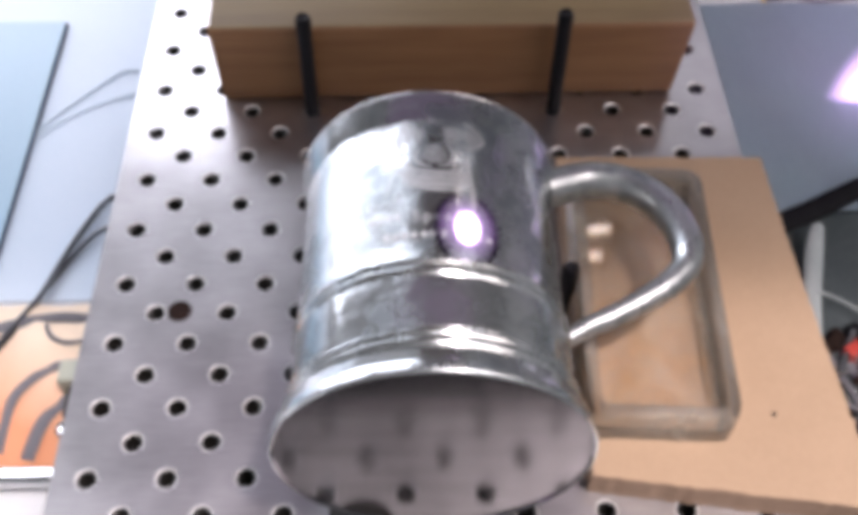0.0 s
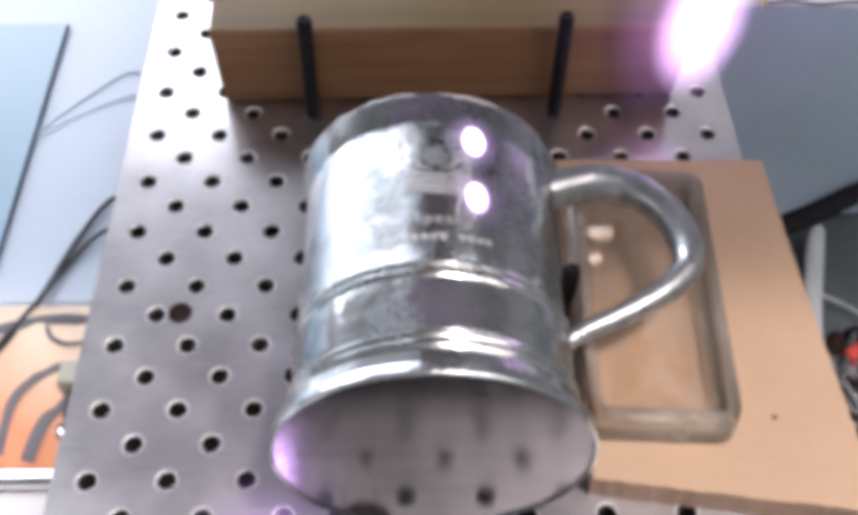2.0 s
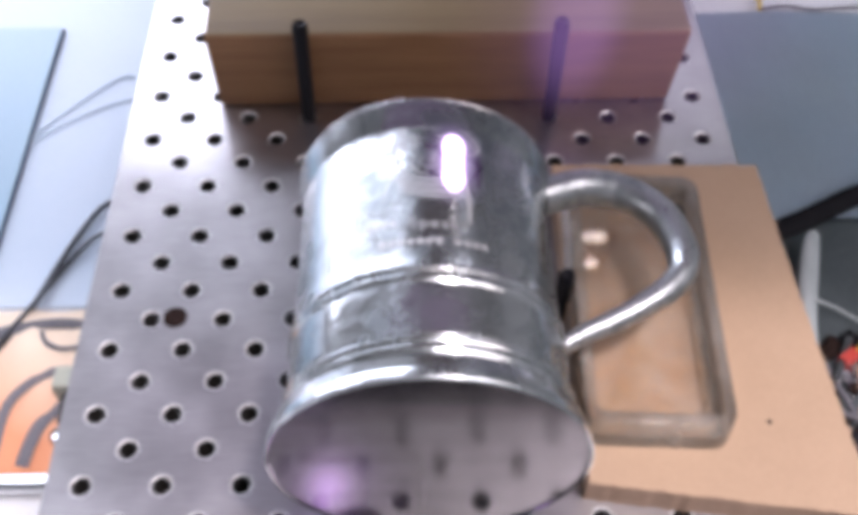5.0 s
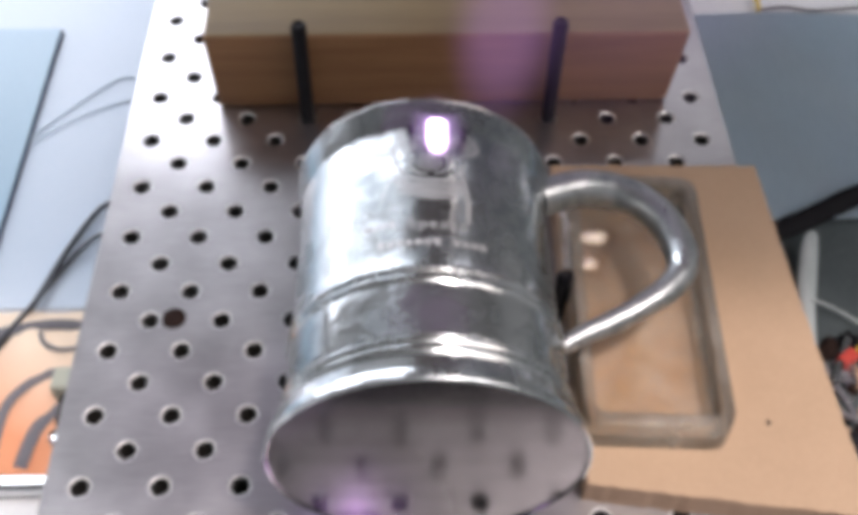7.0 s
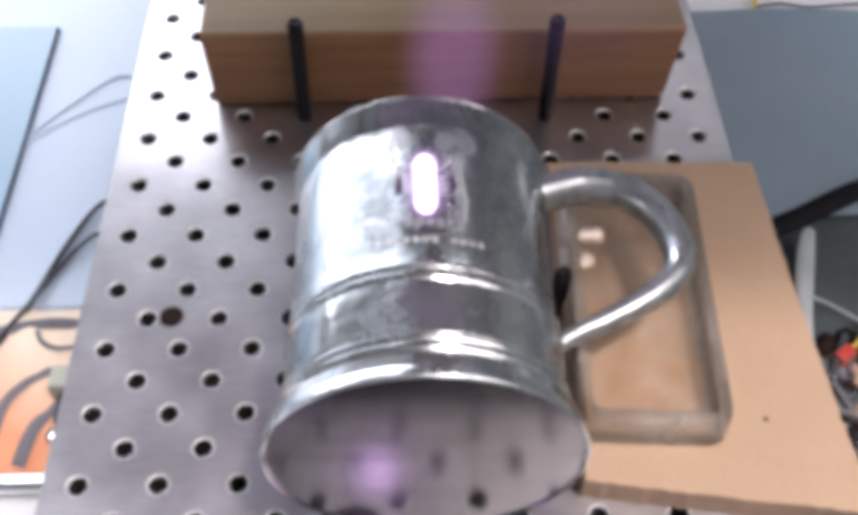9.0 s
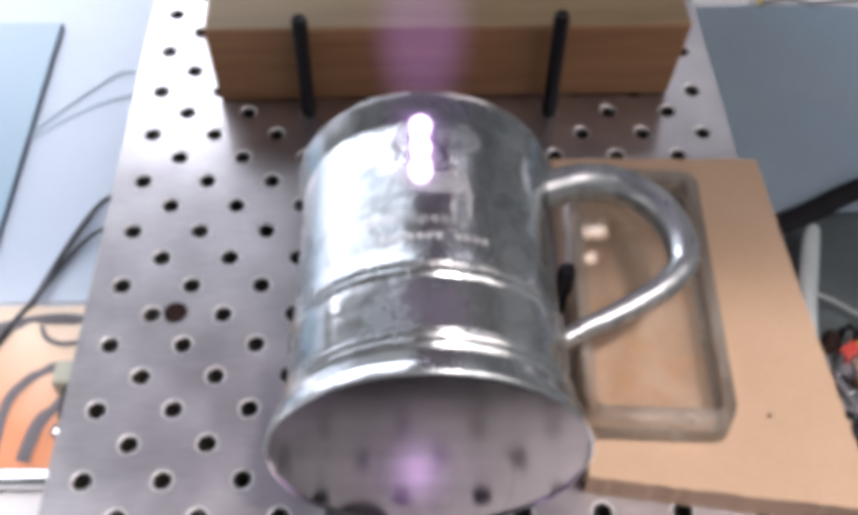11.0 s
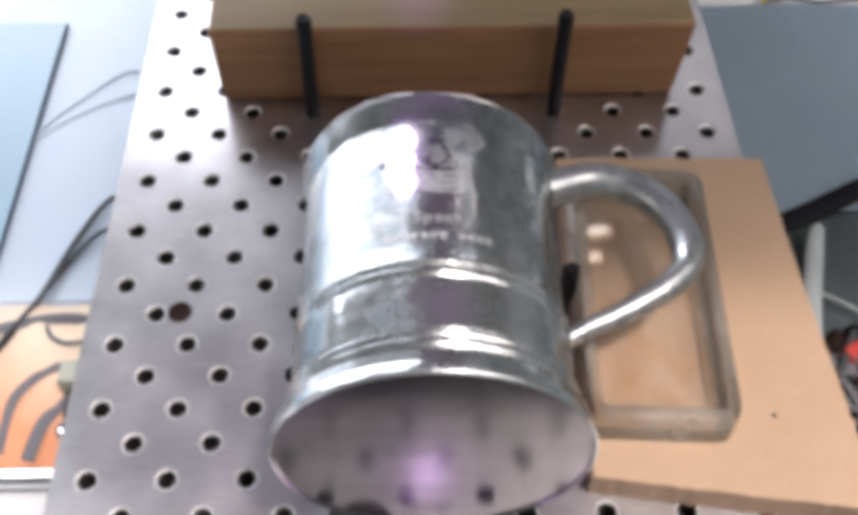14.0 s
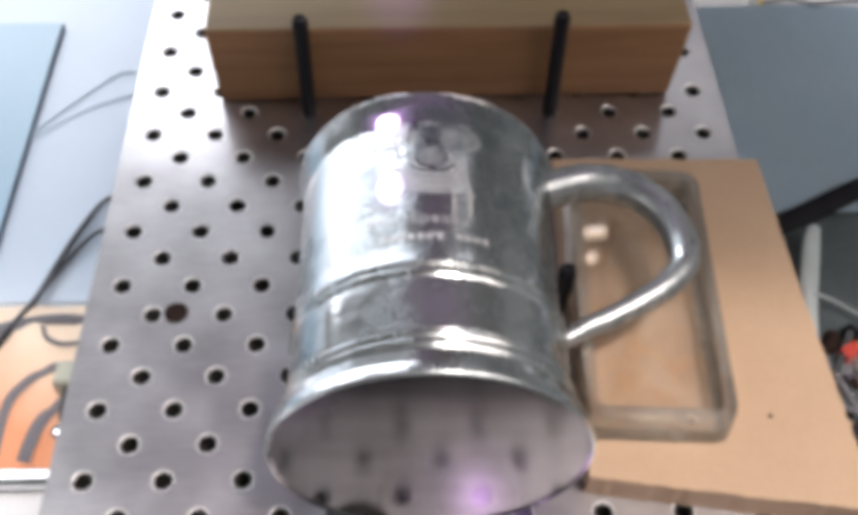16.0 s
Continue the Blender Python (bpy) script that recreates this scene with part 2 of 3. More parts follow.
PATCH_GLOW = glow_veil("laser_glow_veil", (0.58, 0.32, 0.85), 0.085, 0.75)
# bloom round each flash, painted as a shell of emission
HALO = fading_glow("laser_halo", (0.72, 0.46, 1.0), 0.42)
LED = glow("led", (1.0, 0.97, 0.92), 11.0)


# ---------------------------------------------------------------- mesh helpers
def mesh_of(name, bm, material, smooth=False, angle=40):
    bmesh.ops.recalc_face_normals(bm, faces=bm.faces)
    me = bpy.data.meshes.new(name)
    bm.to_mesh(me)
    bm.free()
    for mt in material if isinstance(material, (list, tuple)) else (material,):
        me.materials.append(mt)
    if smooth:
        me.polygons.foreach_set("use_smooth", [True] * len(me.polygons))
        me.set_sharp_from_angle(angle=radians(angle))
    return me


def part(name, bm, material, parent=None, label="", smooth=False, angle=40):
    ob = new(name, mesh_of(name, bm, material, smooth, angle))
    if parent is not None:
        ob.parent = parent
    if label:
        ob["label"] = label
    return ob


def thing(name, m, label, category, group="", kind=""):
    e = new(name)
    e.empty_display_size = 0.01
    e.matrix_world = m
    return tagged(e, label, category, group, kind)


def box(x0, x1, y0, y1, z0, z1, bevel=0.0, segs=2):
    bm = bmesh.new()
    bmesh.ops.create_cube(bm, size=1)
    for v in bm.verts:
        v.co = ((x0 + x1) / 2 + v.co.x * (x1 - x0), (y0 + y1) / 2 + v.co.y * (y1 - y0), (z0 + z1) / 2 + v.co.z * (z1 - z0))
    if bevel:
        bmesh.ops.bevel(bm, geom=list(bm.edges), offset=bevel, segments=segs, affect="EDGES", profile=0.5)
    return bm


def lathe(profile, n=96, closed=True, axis="y"):
    """profile: (distance along the axis, radius). Turned round the y or z axis."""
    bm = bmesh.new()
    rings = []
    for s, r in profile:
        ring = []
        for k in range(n):
            a = 2 * math.pi * k / n
            c = (r * math.sin(a), s, r * math.cos(a)) if axis == "y" else (r * math.cos(a), r * math.sin(a), s)
            ring.append(bm.verts.new(c))
        rings.append(ring)
    for a, b in zip(rings, rings[1:]):
        for k in range(n):
            bm.faces.new((a[k], a[(k + 1) % n], b[(k + 1) % n], b[k]))
    if closed:
        bm.faces.new(rings[0])
        bm.faces.new(rings[-1])
    return bm


def smooth_line(points, steps=10):
    """Catmull-Rom through the points; each a Vector of any length."""
    pts = [Vector(p) for p in points]
    pts = [2 * pts[0] - pts[1], *pts, 2 * pts[-1] - pts[-2]]
    out = []
    for i in range(1, len(pts) - 2):
        a, b, c, d = pts[i - 1:i + 3]
        for k in range(steps):
            t = k / steps
            out.append(0.5 * (2 * b + (c - a) * t + (2 * a - 5 * b + 4 * c - d) * t * t + (3 * b - 3 * c + d - a) * t ** 3))
    out.append(pts[-2])
    return out


def sweep(points, radii, n=12, flat=1.0, up=(0, 0, 1), bm=None):
    """A rounded bar along the points; flat scales it along up."""
    bm = bm or bmesh.new()
    up = Vector(up)
    rings = []
    for i, p in enumerate(points):
        tan = (points[min(i + 1, len(points) - 1)] - points[max(i - 1, 0)]).normalized()
        side = tan.cross(up)
        side = side.normalized() if side.length > 1e-6 else Vector((1, 0, 0))
        u = side.cross(tan).normalized()
        r = radii[i] if isinstance(radii, (list, tuple)) else radii
        rings.append([bm.verts.new(p + side * (r * math.cos(2 * math.pi * k / n)) + u * (r * flat * math.sin(2 * math.pi * k / n))) for k in range(n)])
    for a, b in zip(rings, rings[1:]):
        for k in range(n):
            bm.faces.new((a[k], a[(k + 1) % n], b[(k + 1) % n], b[k]))
    bm.faces.new(rings[0])
    bm.faces.new(rings[-1])
    return bm


def single(name, bm, material, label, category, smooth=False, group="", kind="", angle=40):
    return tagged(part(name, bm, material, None, label, smooth, angle), label, category, group, kind)


def prism(outline, z0, z1, bevel=0.0):
    """An upright slab with the given outline."""
    bm = bmesh.new()
    lo = [bm.verts.new((x, y, z0)) for x, y in outline]
    hi = [bm.verts.new((x, y, z1)) for x, y in outline]
    bm.faces.new(lo)
    top = bm.faces.new(hi)
    n = len(lo)
    for k in range(n):
        bm.faces.new((lo[k], lo[(k + 1) % n], hi[(k + 1) % n], hi[k]))
    if bevel:
        bmesh.ops.bevel(bm, geom=list(top.edges), offset=bevel, segments=2, affect="EDGES", profile=0.5)
    return bm


BENCH_Z = -0.03

# ---------------------------------------------------------------- room shell and bench
def room():
    for name, b in (("wall_north", (-2.2, 2.4, 2.4, 2.5, -0.8, 1.9)), ("wall_south", (-2.2, 2.4, -1.9, -1.8, -0.8, 1.9)),
                    ("wall_west", (-2.3, -2.2, -1.9, 2.5, -0.8, 1.9)), ("wall_east", (2.4, 2.5, -1.9, 2.5, -0.8, 1.9))):
        single(name, box(*b), WALL, "plain painted workshop wall", "wall", kind="structure")
    single("ceiling", box(-2.3, 2.5, -1.9, 2.5, 1.9, 2.0), WALL, "plain pale ceiling", "ceiling", kind="structure")
    single("floor", box(-2.3, 2.5, -1.9, 2.5, -0.9, -0.8), DARK_FLOOR, "dark workshop floor", "floor", kind="structure")
    bench = thing("workbench", pose(0, 0, 0), "white laminate workbench top under the drilled plate", "bench", kind="structure")
    part("benchtop", box(-0.9, 0.245, -0.5, 0.9, BENCH_Z - 0.03, BENCH_Z, 0.002), WHITE_BENCH, bench)
    part("bench_extension", box(0.248, 1.1, -0.5, 0.9, BENCH_Z - 0.03, BENCH_Z - 0.001, 0.002), DARK_FLOOR, bench, "dark mat covered bench end")
    for x in (-0.85, 1.05):
        for y in (-0.45, 0.85):
            part("leg", box(x - 0.03, x + 0.03, y - 0.03, y + 0.03, -0.8, BENCH_Z - 0.03), BLACK_METAL, bench)


room()

# ---------------------------------------------------------------- drilled plate
PITCH = 0.025
X0, X1 = -0.0112, 0.2365


def drilled_plate():
    plate = thing("drilled_plate", pose(0, 0, 0), "brushed steel bed plate drilled with staggered countersunk holes", "plate")
    bm = bmesh.new()
    n = 24
    depth = 0.010

    def quad(x0, x1, y0, y1):
        if x1 - x0 > 1e-6:
            bm.faces.new([bm.verts.new(c) for c in ((x0, y0, 0), (x1, y0, 0), (x1, y1, 0), (x0, y1, 0))])

    for j in range(-4, 23):
        yc = j * PITCH / 2
        shift = 0.5 if j % 2 else 0.0
        for i in range(-1, 11):
            xc = (i + shift) * PITCH
            a, b = max(xc - PITCH / 2, X0), min(xc + PITCH / 2, X1)
            if xc - 0.0046 < X0 or xc + 0.0046 > X1:
                if b > a:
                    quad(a, b, yc - PITCH / 4, yc + PITCH / 4)
                continue
            rim, neck, low, outer = [], [], [], []
            for k in range(n):
                t = 2 * math.pi * (k + 0.5) / n
                c, s = math.cos(t), math.sin(t)
                rim.append(bm.verts.new((xc + 0.0037 * c, yc + 0.0037 * s, 0)))
                neck.append(bm.verts.new((xc + 0.0031 * c, yc + 0.0031 * s, -0.0005)))
                low.append(bm.verts.new((xc + 0.0031 * c, yc + 0.0031 * s, -depth)))
                hx = (b - xc) if c > 0 else (xc - a)
                q = min(hx / max(abs(c), 1e-6), PITCH / 4 / max(abs(s), 1e-6))
                outer.append(bm.verts.new((xc + q * c, yc + q * s, 0)))
            for k in range(n):
                t = (k + 1) % n
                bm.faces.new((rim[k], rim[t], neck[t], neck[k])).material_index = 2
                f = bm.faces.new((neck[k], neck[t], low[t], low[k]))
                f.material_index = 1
                p, q = outer[k].co, outer[t].co
                ring = [rim[t], rim[k], outer[k]]
                if abs(p.x - q.x) > 1e-7 and abs(p.y - q.y) > 1e-7:
                    cx = b if max(p.x, q.x) > b - 1e-6 else a
                    cy = yc + PITCH / 4 if max(p.y, q.y) > yc + PITCH / 4 - 1e-6 else yc - PITCH / 4
                    ring.append(bm.verts.new((cx, cy, 0)))
                ring.append(outer[t])
                bm.faces.new(ring)
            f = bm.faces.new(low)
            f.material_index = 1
    lo_y, hi_y = -4.5 * PITCH / 2, 22.5 * PITCH / 2
    for p, q in (((X0, lo_y), (X1, lo_y)), ((X1, lo_y), (X1, hi_y)), ((X1, hi_y), (X0, hi_y)), ((X0, hi_y), (X0, lo_y))):
        bm.faces.new([bm.verts.new(c) for c in ((*p, 0), (*q, 0), (*q, -0.012), (*p, -0.012))])
    bmesh.ops.remove_doubles(bm, verts=bm.verts, dist=1e-6)
    part("top_plate", bm, [STEEL, HOLE_DARK, RIM], plate)
    part("support_rail", box(0.0, 0.03, -0.05, 0.28, BENCH_Z, -0.012, 0.001), BLACK_METAL, plate)
    # unseen dark strip, added so the tankard's base mirrors something dark
    part("dark_front_strip", box(X0, X1, -0.15, -0.0575, BENCH_Z, -0.006, 0.001), BLACK_METAL, plate, "unseen black strip added to darken the tankard base's reflection")
    part("support_rail", box(0.195, 0.225, -0.05, 0.28, BENCH_Z, -0.012, 0.001), BLACK_METAL, plate)
    part("plug", lathe([(-0.001, 0.0043), (0.0001, 0.0043), (0.0003, 0.0040), (0.0001, 0.0032), (0.00015, 0.001)], 28, axis="z"), RUST, plate, "rusty round plug", True).location = (0.0208, 0.0632, 0)
    # no real recess: a flat dark disc painted as a bore's shade
    part("bore_shade_disc", lathe([(-0.004, 0.0106), (0.0001, 0.0106), (0.0003, 0.0102), (0.0002, 0.002)], 36, axis="z"), HOLE_DARK, plate, "flat dark disc with a large bore's shade painted in", True).location = (0.087, -0.0128, 0)


drilled_plate()

# ---------------------------------------------------------------- tankard
BASE, LIP = Vector((0.1079, -0.0151, 0.0446)), Vector((0.1085, 0.0855, 0.0417))
AXIS = (LIP - BASE).normalized()
SIDE = AXIS.cross(Vector((0, 0, 1))).normalized()
UPV = SIDE.cross(AXIS)
TANKARD = Matrix(((SIDE.x, AXIS.x, UPV.x, BASE.x), (SIDE.y, AXIS.y, UPV.y, BASE.y), (SIDE.z, AXIS.z, UPV.z, BASE.z), (0, 0, 0, 1)))
LENGTH = (LIP - BASE).length * 1000
# millimetres along the axis from the foot, and radius
OUTSIDE = [(0.0, 43.7), (0.3, 44.2), (0.9, 44.5), (2.6, 44.3), (4.0, 44.1), (4.4, 43.8), (4.9, 43.5), (7.6, 43.0), (8.3, 42.5), (9.2, 41.2), (10.2, 40.4),
           (11.0, 40.9), (11.8, 41.1), (12.7, 40.7), (13.1, 40.6), (13.6, 41.0), (14.4, 41.2), (15.2, 40.9), (15.6, 40.7), (16.1, 40.9),
           (16.8, 40.9), (17.3, 40.2), (17.8, 39.7), (25.0, 39.8), (32.0, 39.95), (33.2, 39.9), (33.9, 40.3), (34.8, 40.5), (35.6, 40.2), (36.3, 40.0),
           (37.0, 40.2), (37.8, 40.5), (38.7, 40.3), (39.4, 39.7), (40.5, 39.5), (55.0, 39.25), (75.0, 39.35), (88.0, 39.45), (92.6, 39.4), (93.4, 39.5), (94.2, 39.8), (98.0, 40.5),
           (102.0, 41.15), (102.7, 41.3), (103.4, 41.4), (103.9, 41.1), (104.0, 40.7)]


def radius_at(s):
    for (a, ra), (b, rb) in zip(OUTSIDE, OUTSIDE[1:]):
        if a <= s <= b:
            return ra + (rb - ra) * (s - a) / max(b - a, 1e-9)
    return OUTSIDE[-1][1]


def on_tankard(s, degrees, lift=0.0):
    """A place on the tankard's side in its own space: millimetres along, degrees round from the top."""
    r, a = (radius_at(s) + lift) / 1000, radians(degrees)
    return Vector((r * math.sin(a), s / 1000, r * math.cos(a)))


def ribbon(bm, points, width, lift=0.05):
    """An engraved stroke on the tankard: points in (mm round, mm along), width in mm."""
    line = smooth_line([Vector((*p, 0)) for p in points], 8)
    rows = []
    for i, p in enumerate(line):
        d = (line[min(i + 1, len(line) - 1)] - line[max(i - 1, 0)]).normalized()
        w = width * 0.5 * (0.55 + 0.45 * math.sin(math.pi * min(max(i / (len(line) - 1), 0.08), 0.92)))
        n = Vector((-d.y, d.x, 0)) * w
        rows.append([bm.verts.new(on_tankard(q.y, math.degrees(q.x / 39.0), lift)) for q in (p + n, p - n)])
    for a, b in zip(rows, rows[1:]):
        bm.faces.new((a[0], a[1], b[1], b[0]))


def patch(bm, points, lift=0.045):
    """An engraved shape filled with close hatching."""
    ring = [Vector((*p, 0)) for p in points]
    line = smooth_line([ring[-1], *ring, ring[0], ring[1]], 4)[4:-4]
    points = [(q.x, q.y) for q in line[:-1]]
    lo, hi = min(q[1] for q in points), max(q[1] for q in points)
    y = lo + 0.3
    while y < hi:
        cuts = sorted(a[0] + (b[0] - a[0]) * (y - a[1]) / (b[1] - a[1]) for a, b in zip(points, points[1:] + points[:1]) if (a[1] > y) != (b[1] > y))
        for x0, x1 in zip(cuts[::2], cuts[1::2]):
            if x1 - x0 > 0.5:
                m = (x0 + x1) / 2
                ribbon(bm, [(x0, y), (m, y + 0.08), (x1, y)], 0.5, lift)
        y += 0.8


def tankard():
    mug = thing("tankard", TANKARD, "polished pewter tankard lying on its side on the drilled plate", "tankard")
    k = (LENGTH) / 104.0
    outer = [(s * k / 1000, r / 1000) for s, r in OUTSIDE]
    fine = []
    for (a, ra), (b, rb) in zip(outer, outer[1:]):
        steps = max(1, int((b - a) / 0.004))
        fine += [(a + (b - a) * i / steps, ra + (rb - ra) * i / steps) for i in range(steps)]
    fine.append(outer[-1])
    inner = [(0.1040 * k, 0.0399), (0.1034 * k, 0.0396), (0.098, 0.0388), (0.09, 0.0377), (0.05, 0.038), (0.006, 0.0385), (0.0055, 0.0)]
    part("body", lathe(fine, 128, closed=False), PEWTER, mug, "", True, 30)
    part("rim", lathe([((0.1034 + 0.0006 * math.cos(t)) * k, 0.0411 + 0.0006 * math.sin(t)) for t in [2 * math.pi * i / 10 for i in range(11)]], 128, closed=False), CHROME, mug, "bright worn rim", True, 80)
    part("lining", lathe([fine[-1], *inner[:-1], (0.0055, 0.0004)], 96, closed=False), PEWTER_IN, mug, "dull pewter inside", True)
    part("base", lathe([(0.0, 0.0437), (0.0008, 0.0430), (0.0009, 0.03), (0.0009, 0.012), (0.0009, 0.0003)], 96, closed=False), PEWTER_BASE, mug, "brushed flat pewter base", True)
    # handle, lying flat beside the body
    path = [(38.6, 97.4, 0.4), (44.4, 99.4, 0.4), (54.0, 101.5, 1.0), (66.0, 99.0, 1.0), (76.5, 90.0, 1.0), (81.3, 77.0, 1.0), (80.8, 66.5, 1.0),
            (75.0, 59.0, 1.0), (66.0, 52.5, 0.5), (55.0, 46.5, 0.0), (46.0, 42.0, 0.0), (39.0, 37.5, 0.0)]
    line = smooth_line([Vector(p) / 1000 for p in path], 8)
    m = len(line) - 1
    radii = [0.001 * (6.2 - 1.4 * min(1, i / m * 1.6) - 2.3 * max(0, (i / m - 0.5) / 0.5)) for i in range(m + 1)]
    part("handle", sweep(line, radii, 20, 1.15), PEWTER_WORN, mug, "curved pewter handle", True, 60)
    part("mount", sweep([Vector((0.0396, y, -0.001)) for y in (0.026, 0.027, 0.031, 0.035, 0.038, 0.039)], [0.0006, 0.0014, 0.0017, 0.0019, 0.0016, 0.0006], 10), PEWTER, mug, "handle mounting", True, 60)
    engraving(mug)


def engraving(mug):
    bm = bmesh.new()
    c = 1.2
    # head and shoulders of the emblem, as plain shapes
    patch(bm, [(c - 4, 96), (c + 4.5, 96.5), (c + 6, 92), (c + 3, 89.5), (c - 1, 88.5), (c - 6, 90.5), (c - 8, 92)])
    ribbon(bm, [(c - 9, 90), (c - 10.5, 84), (c - 10, 77), (c - 8, 71)], 1.1)
    ribbon(bm, [(c - 7.5, 89), (c - 8.2, 83), (c - 7, 78)], 1.5)
    patch(bm, [(c - 7.2, 86.5), (c - 3.2, 86), (c - 3.8, 81), (c - 6.6, 80.5)])
    patch(bm, [(c + 2.2, 86.8), (c + 7.2, 87), (c + 7.6, 82.5), (c + 4.5, 80.2), (c + 2.6, 81.5)])
    patch(bm, [(c - 3.2, 78), (c - 0.2, 79.5), (c + 2.8, 78), (c + 3.2, 73.6), (c, 72.6), (c - 3.4, 73.6)])
    ribbon(bm, [(c + 4, 79.5), (c + 5.4, 76), (c + 3.8, 72.4), (c + 1, 71.4)], 0.9)
    ribbon(bm, [(c - 4.6, 79), (c - 5.8, 75), (c - 4, 72), (c - 1, 71)], 0.9)
    ribbon(bm, [(c + 8.6, 90), (c + 12.5, 87), (c + 14.2, 83), (c + 11, 80), (c + 8.8, 79)], 1.3)
    patch(bm, [(c + 8.4, 86), (c + 12, 86), (c + 13, 83), (c + 9.4, 81)])
    ribbon(bm, [(c - 9.4, 75), (c - 6, 70.4), (c, 69), (c + 6, 70), (c + 8.6, 74)], 1.2)
    ribbon(bm, [(c - 10.4, 73), (c - 7, 68), (c, 66.6), (c + 7, 67.2), (c + 9.4, 70)], 1.3)
    ribbon(bm, [(c - 11.4, 70.5), (c - 7, 66), (c, 64.4), (c + 7, 64.8), (c + 9.8, 66)], 1.2)
    ribbon(bm, [(c - 11.5, 70), (c - 13, 66), (c - 14.2, 61)], 0.8)
    ribbon(bm, [(c - 9, 64.5), (c, 62.2), (c + 9, 63)], 0.9)
    ribbon(bm, [(c + 9, 76), (c + 9.8, 68), (c + 11.2, 60)], 1.2)
    ribbon(bm, [(c + 10, 66), (c + 10.4, 59), (c + 10.2, 53)], 1.6)
    patch(bm, [(c - 9, 70.5), (c, 68), (c + 8.5, 69.5), (c + 9, 64.4), (c, 62.6), (c - 9.5, 65)], 0.03)
    patch(bm, [(c - 9.6, 89), (c - 7.8, 92), (c - 6.4, 90.2), (c - 7.0, 87), (c - 8.6, 79), (c - 9.8, 79)], 0.035)
    part("emblem", bm, ENGRAVED, mug, "pale engraved emblem of plain strokes")
    # lettering
    for x, s, w in ((-18.0, 52.6, 10.5),):
        for i in range(4):
            b = bmesh.new()
            ribbon(b, [(x + i * 2.5, s), (x + i * 2.5 + 0.9, s + 0.2), (x + i * 2.5 + 1.8, s)], 2.4)
            part("letter_bar", b, ENGRAVED, mug)
    cu = bpy.data.curves.new("lettering", "FONT")
    cu.body, cu.size, cu.space_character = "Speaks", 5.4, 1.12
    tmp = new("lettering_source", cu)
    me = bpy.data.meshes.new_from_object(tmp.evaluated_get(bpy.context.evaluated_depsgraph_get()))
    bpy.data.objects.remove(tmp)
    b = bmesh.new()
    b.from_mesh(me)
    bmesh.ops.subdivide_edges(b, edges=list(b.edges), cuts=1)
    bmesh.ops.triangulate(b, faces=list(b.faces))
    for v in b.verts:
        x, y = v.co.x - 5.4, v.co.y + 51.0
        v.co = on_tankard(y, math.degrees(x / 39.0), 0.06)
    part("lettering", b, ENGRAVED, mug, "engraved word Speaks")
    for i in range(12):
        if i == 7:
            continue
        b = bmesh.new()
        x = -13.5 + i * 2.55
        ribbon(b, [(x, 45.8), (x + 0.9, 46.0), (x + 1.8, 45.8)], 2.3 if i % 6 else 3.2)
        part("letter_bar", b, ENGRAVED, mug)


tankard()

# ---------------------------------------------------------------- wooden block and pegs
def wooden_block():
    blk = thing("wooden_block", pose(0.1205, 0.1705, 0, 0, 0, 1.0), "rough sawn pine block standing on the drilled plate as a stop", "block")
    h, half, d = 0.0375, 0.0955, 0.066
    bm = box(-half, half, 0, d, 0.0002, h, 0.0022, 3)
    for v in bm.verts:
        v.co.x += 0.0012 * math.sin(40 * v.co.z + 3) - (0.004 * (v.co.z - h * 0.5) / h if v.co.x > 0 else 0) * -1
        v.co.y += 0.0006 * math.sin(70 * v.co.x)
    bm.normal_update()
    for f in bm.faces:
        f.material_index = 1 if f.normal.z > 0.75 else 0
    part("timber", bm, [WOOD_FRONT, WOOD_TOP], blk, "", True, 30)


wooden_block()


def peg(x, y, h, r, lean=0.0):
    p = thing("steel_peg", pose(x, y, 0, 0, lean, 0), "black steel peg standing in a hole of the plate", "peg", "pegs in the plate")
    part("shank", lathe([(-0.009, r * 0.85), (0, r * 0.85), (0.0005, r), (h - 0.004, r)], 20, axis="z"), BLACK_METAL, p, "", True)
    part("tip", lathe([(h - 0.004, r * 1.02), (h - 0.0012, r * 1.0), (h, r * 0.75), (h - 0.0004, r * 0.5), (h - 0.001, r * 0.1)], 20, axis="z"), BLACK_METAL, p, "rounded black tip", True)


peg(0.0625, 0.1625, 0.0492, 0.0030, 0.3)
peg(0.1625, 0.1625, 0.0510, 0.0030, -0.8)
peg(0.1562, 0.0625, 0.026, 0.0029)


# ---------------------------------------------------------------- fibreboard and clear box
def rough_edge(points, step=0.0025, amount=0.00028, seed=3):
    rnd = random.Random(seed)
    out = []
    for a, b in zip(points, points[1:] + points[:1]):
        a, b = Vector(a), Vector(b)
        n = max(1, int((b - a).length / step))
        for i in range(n):
            p = a.lerp(b, i / n)
            out.append((p.x + rnd.uniform(-amount, amount), p.y + rnd.uniform(-amount, amount)))
    return out


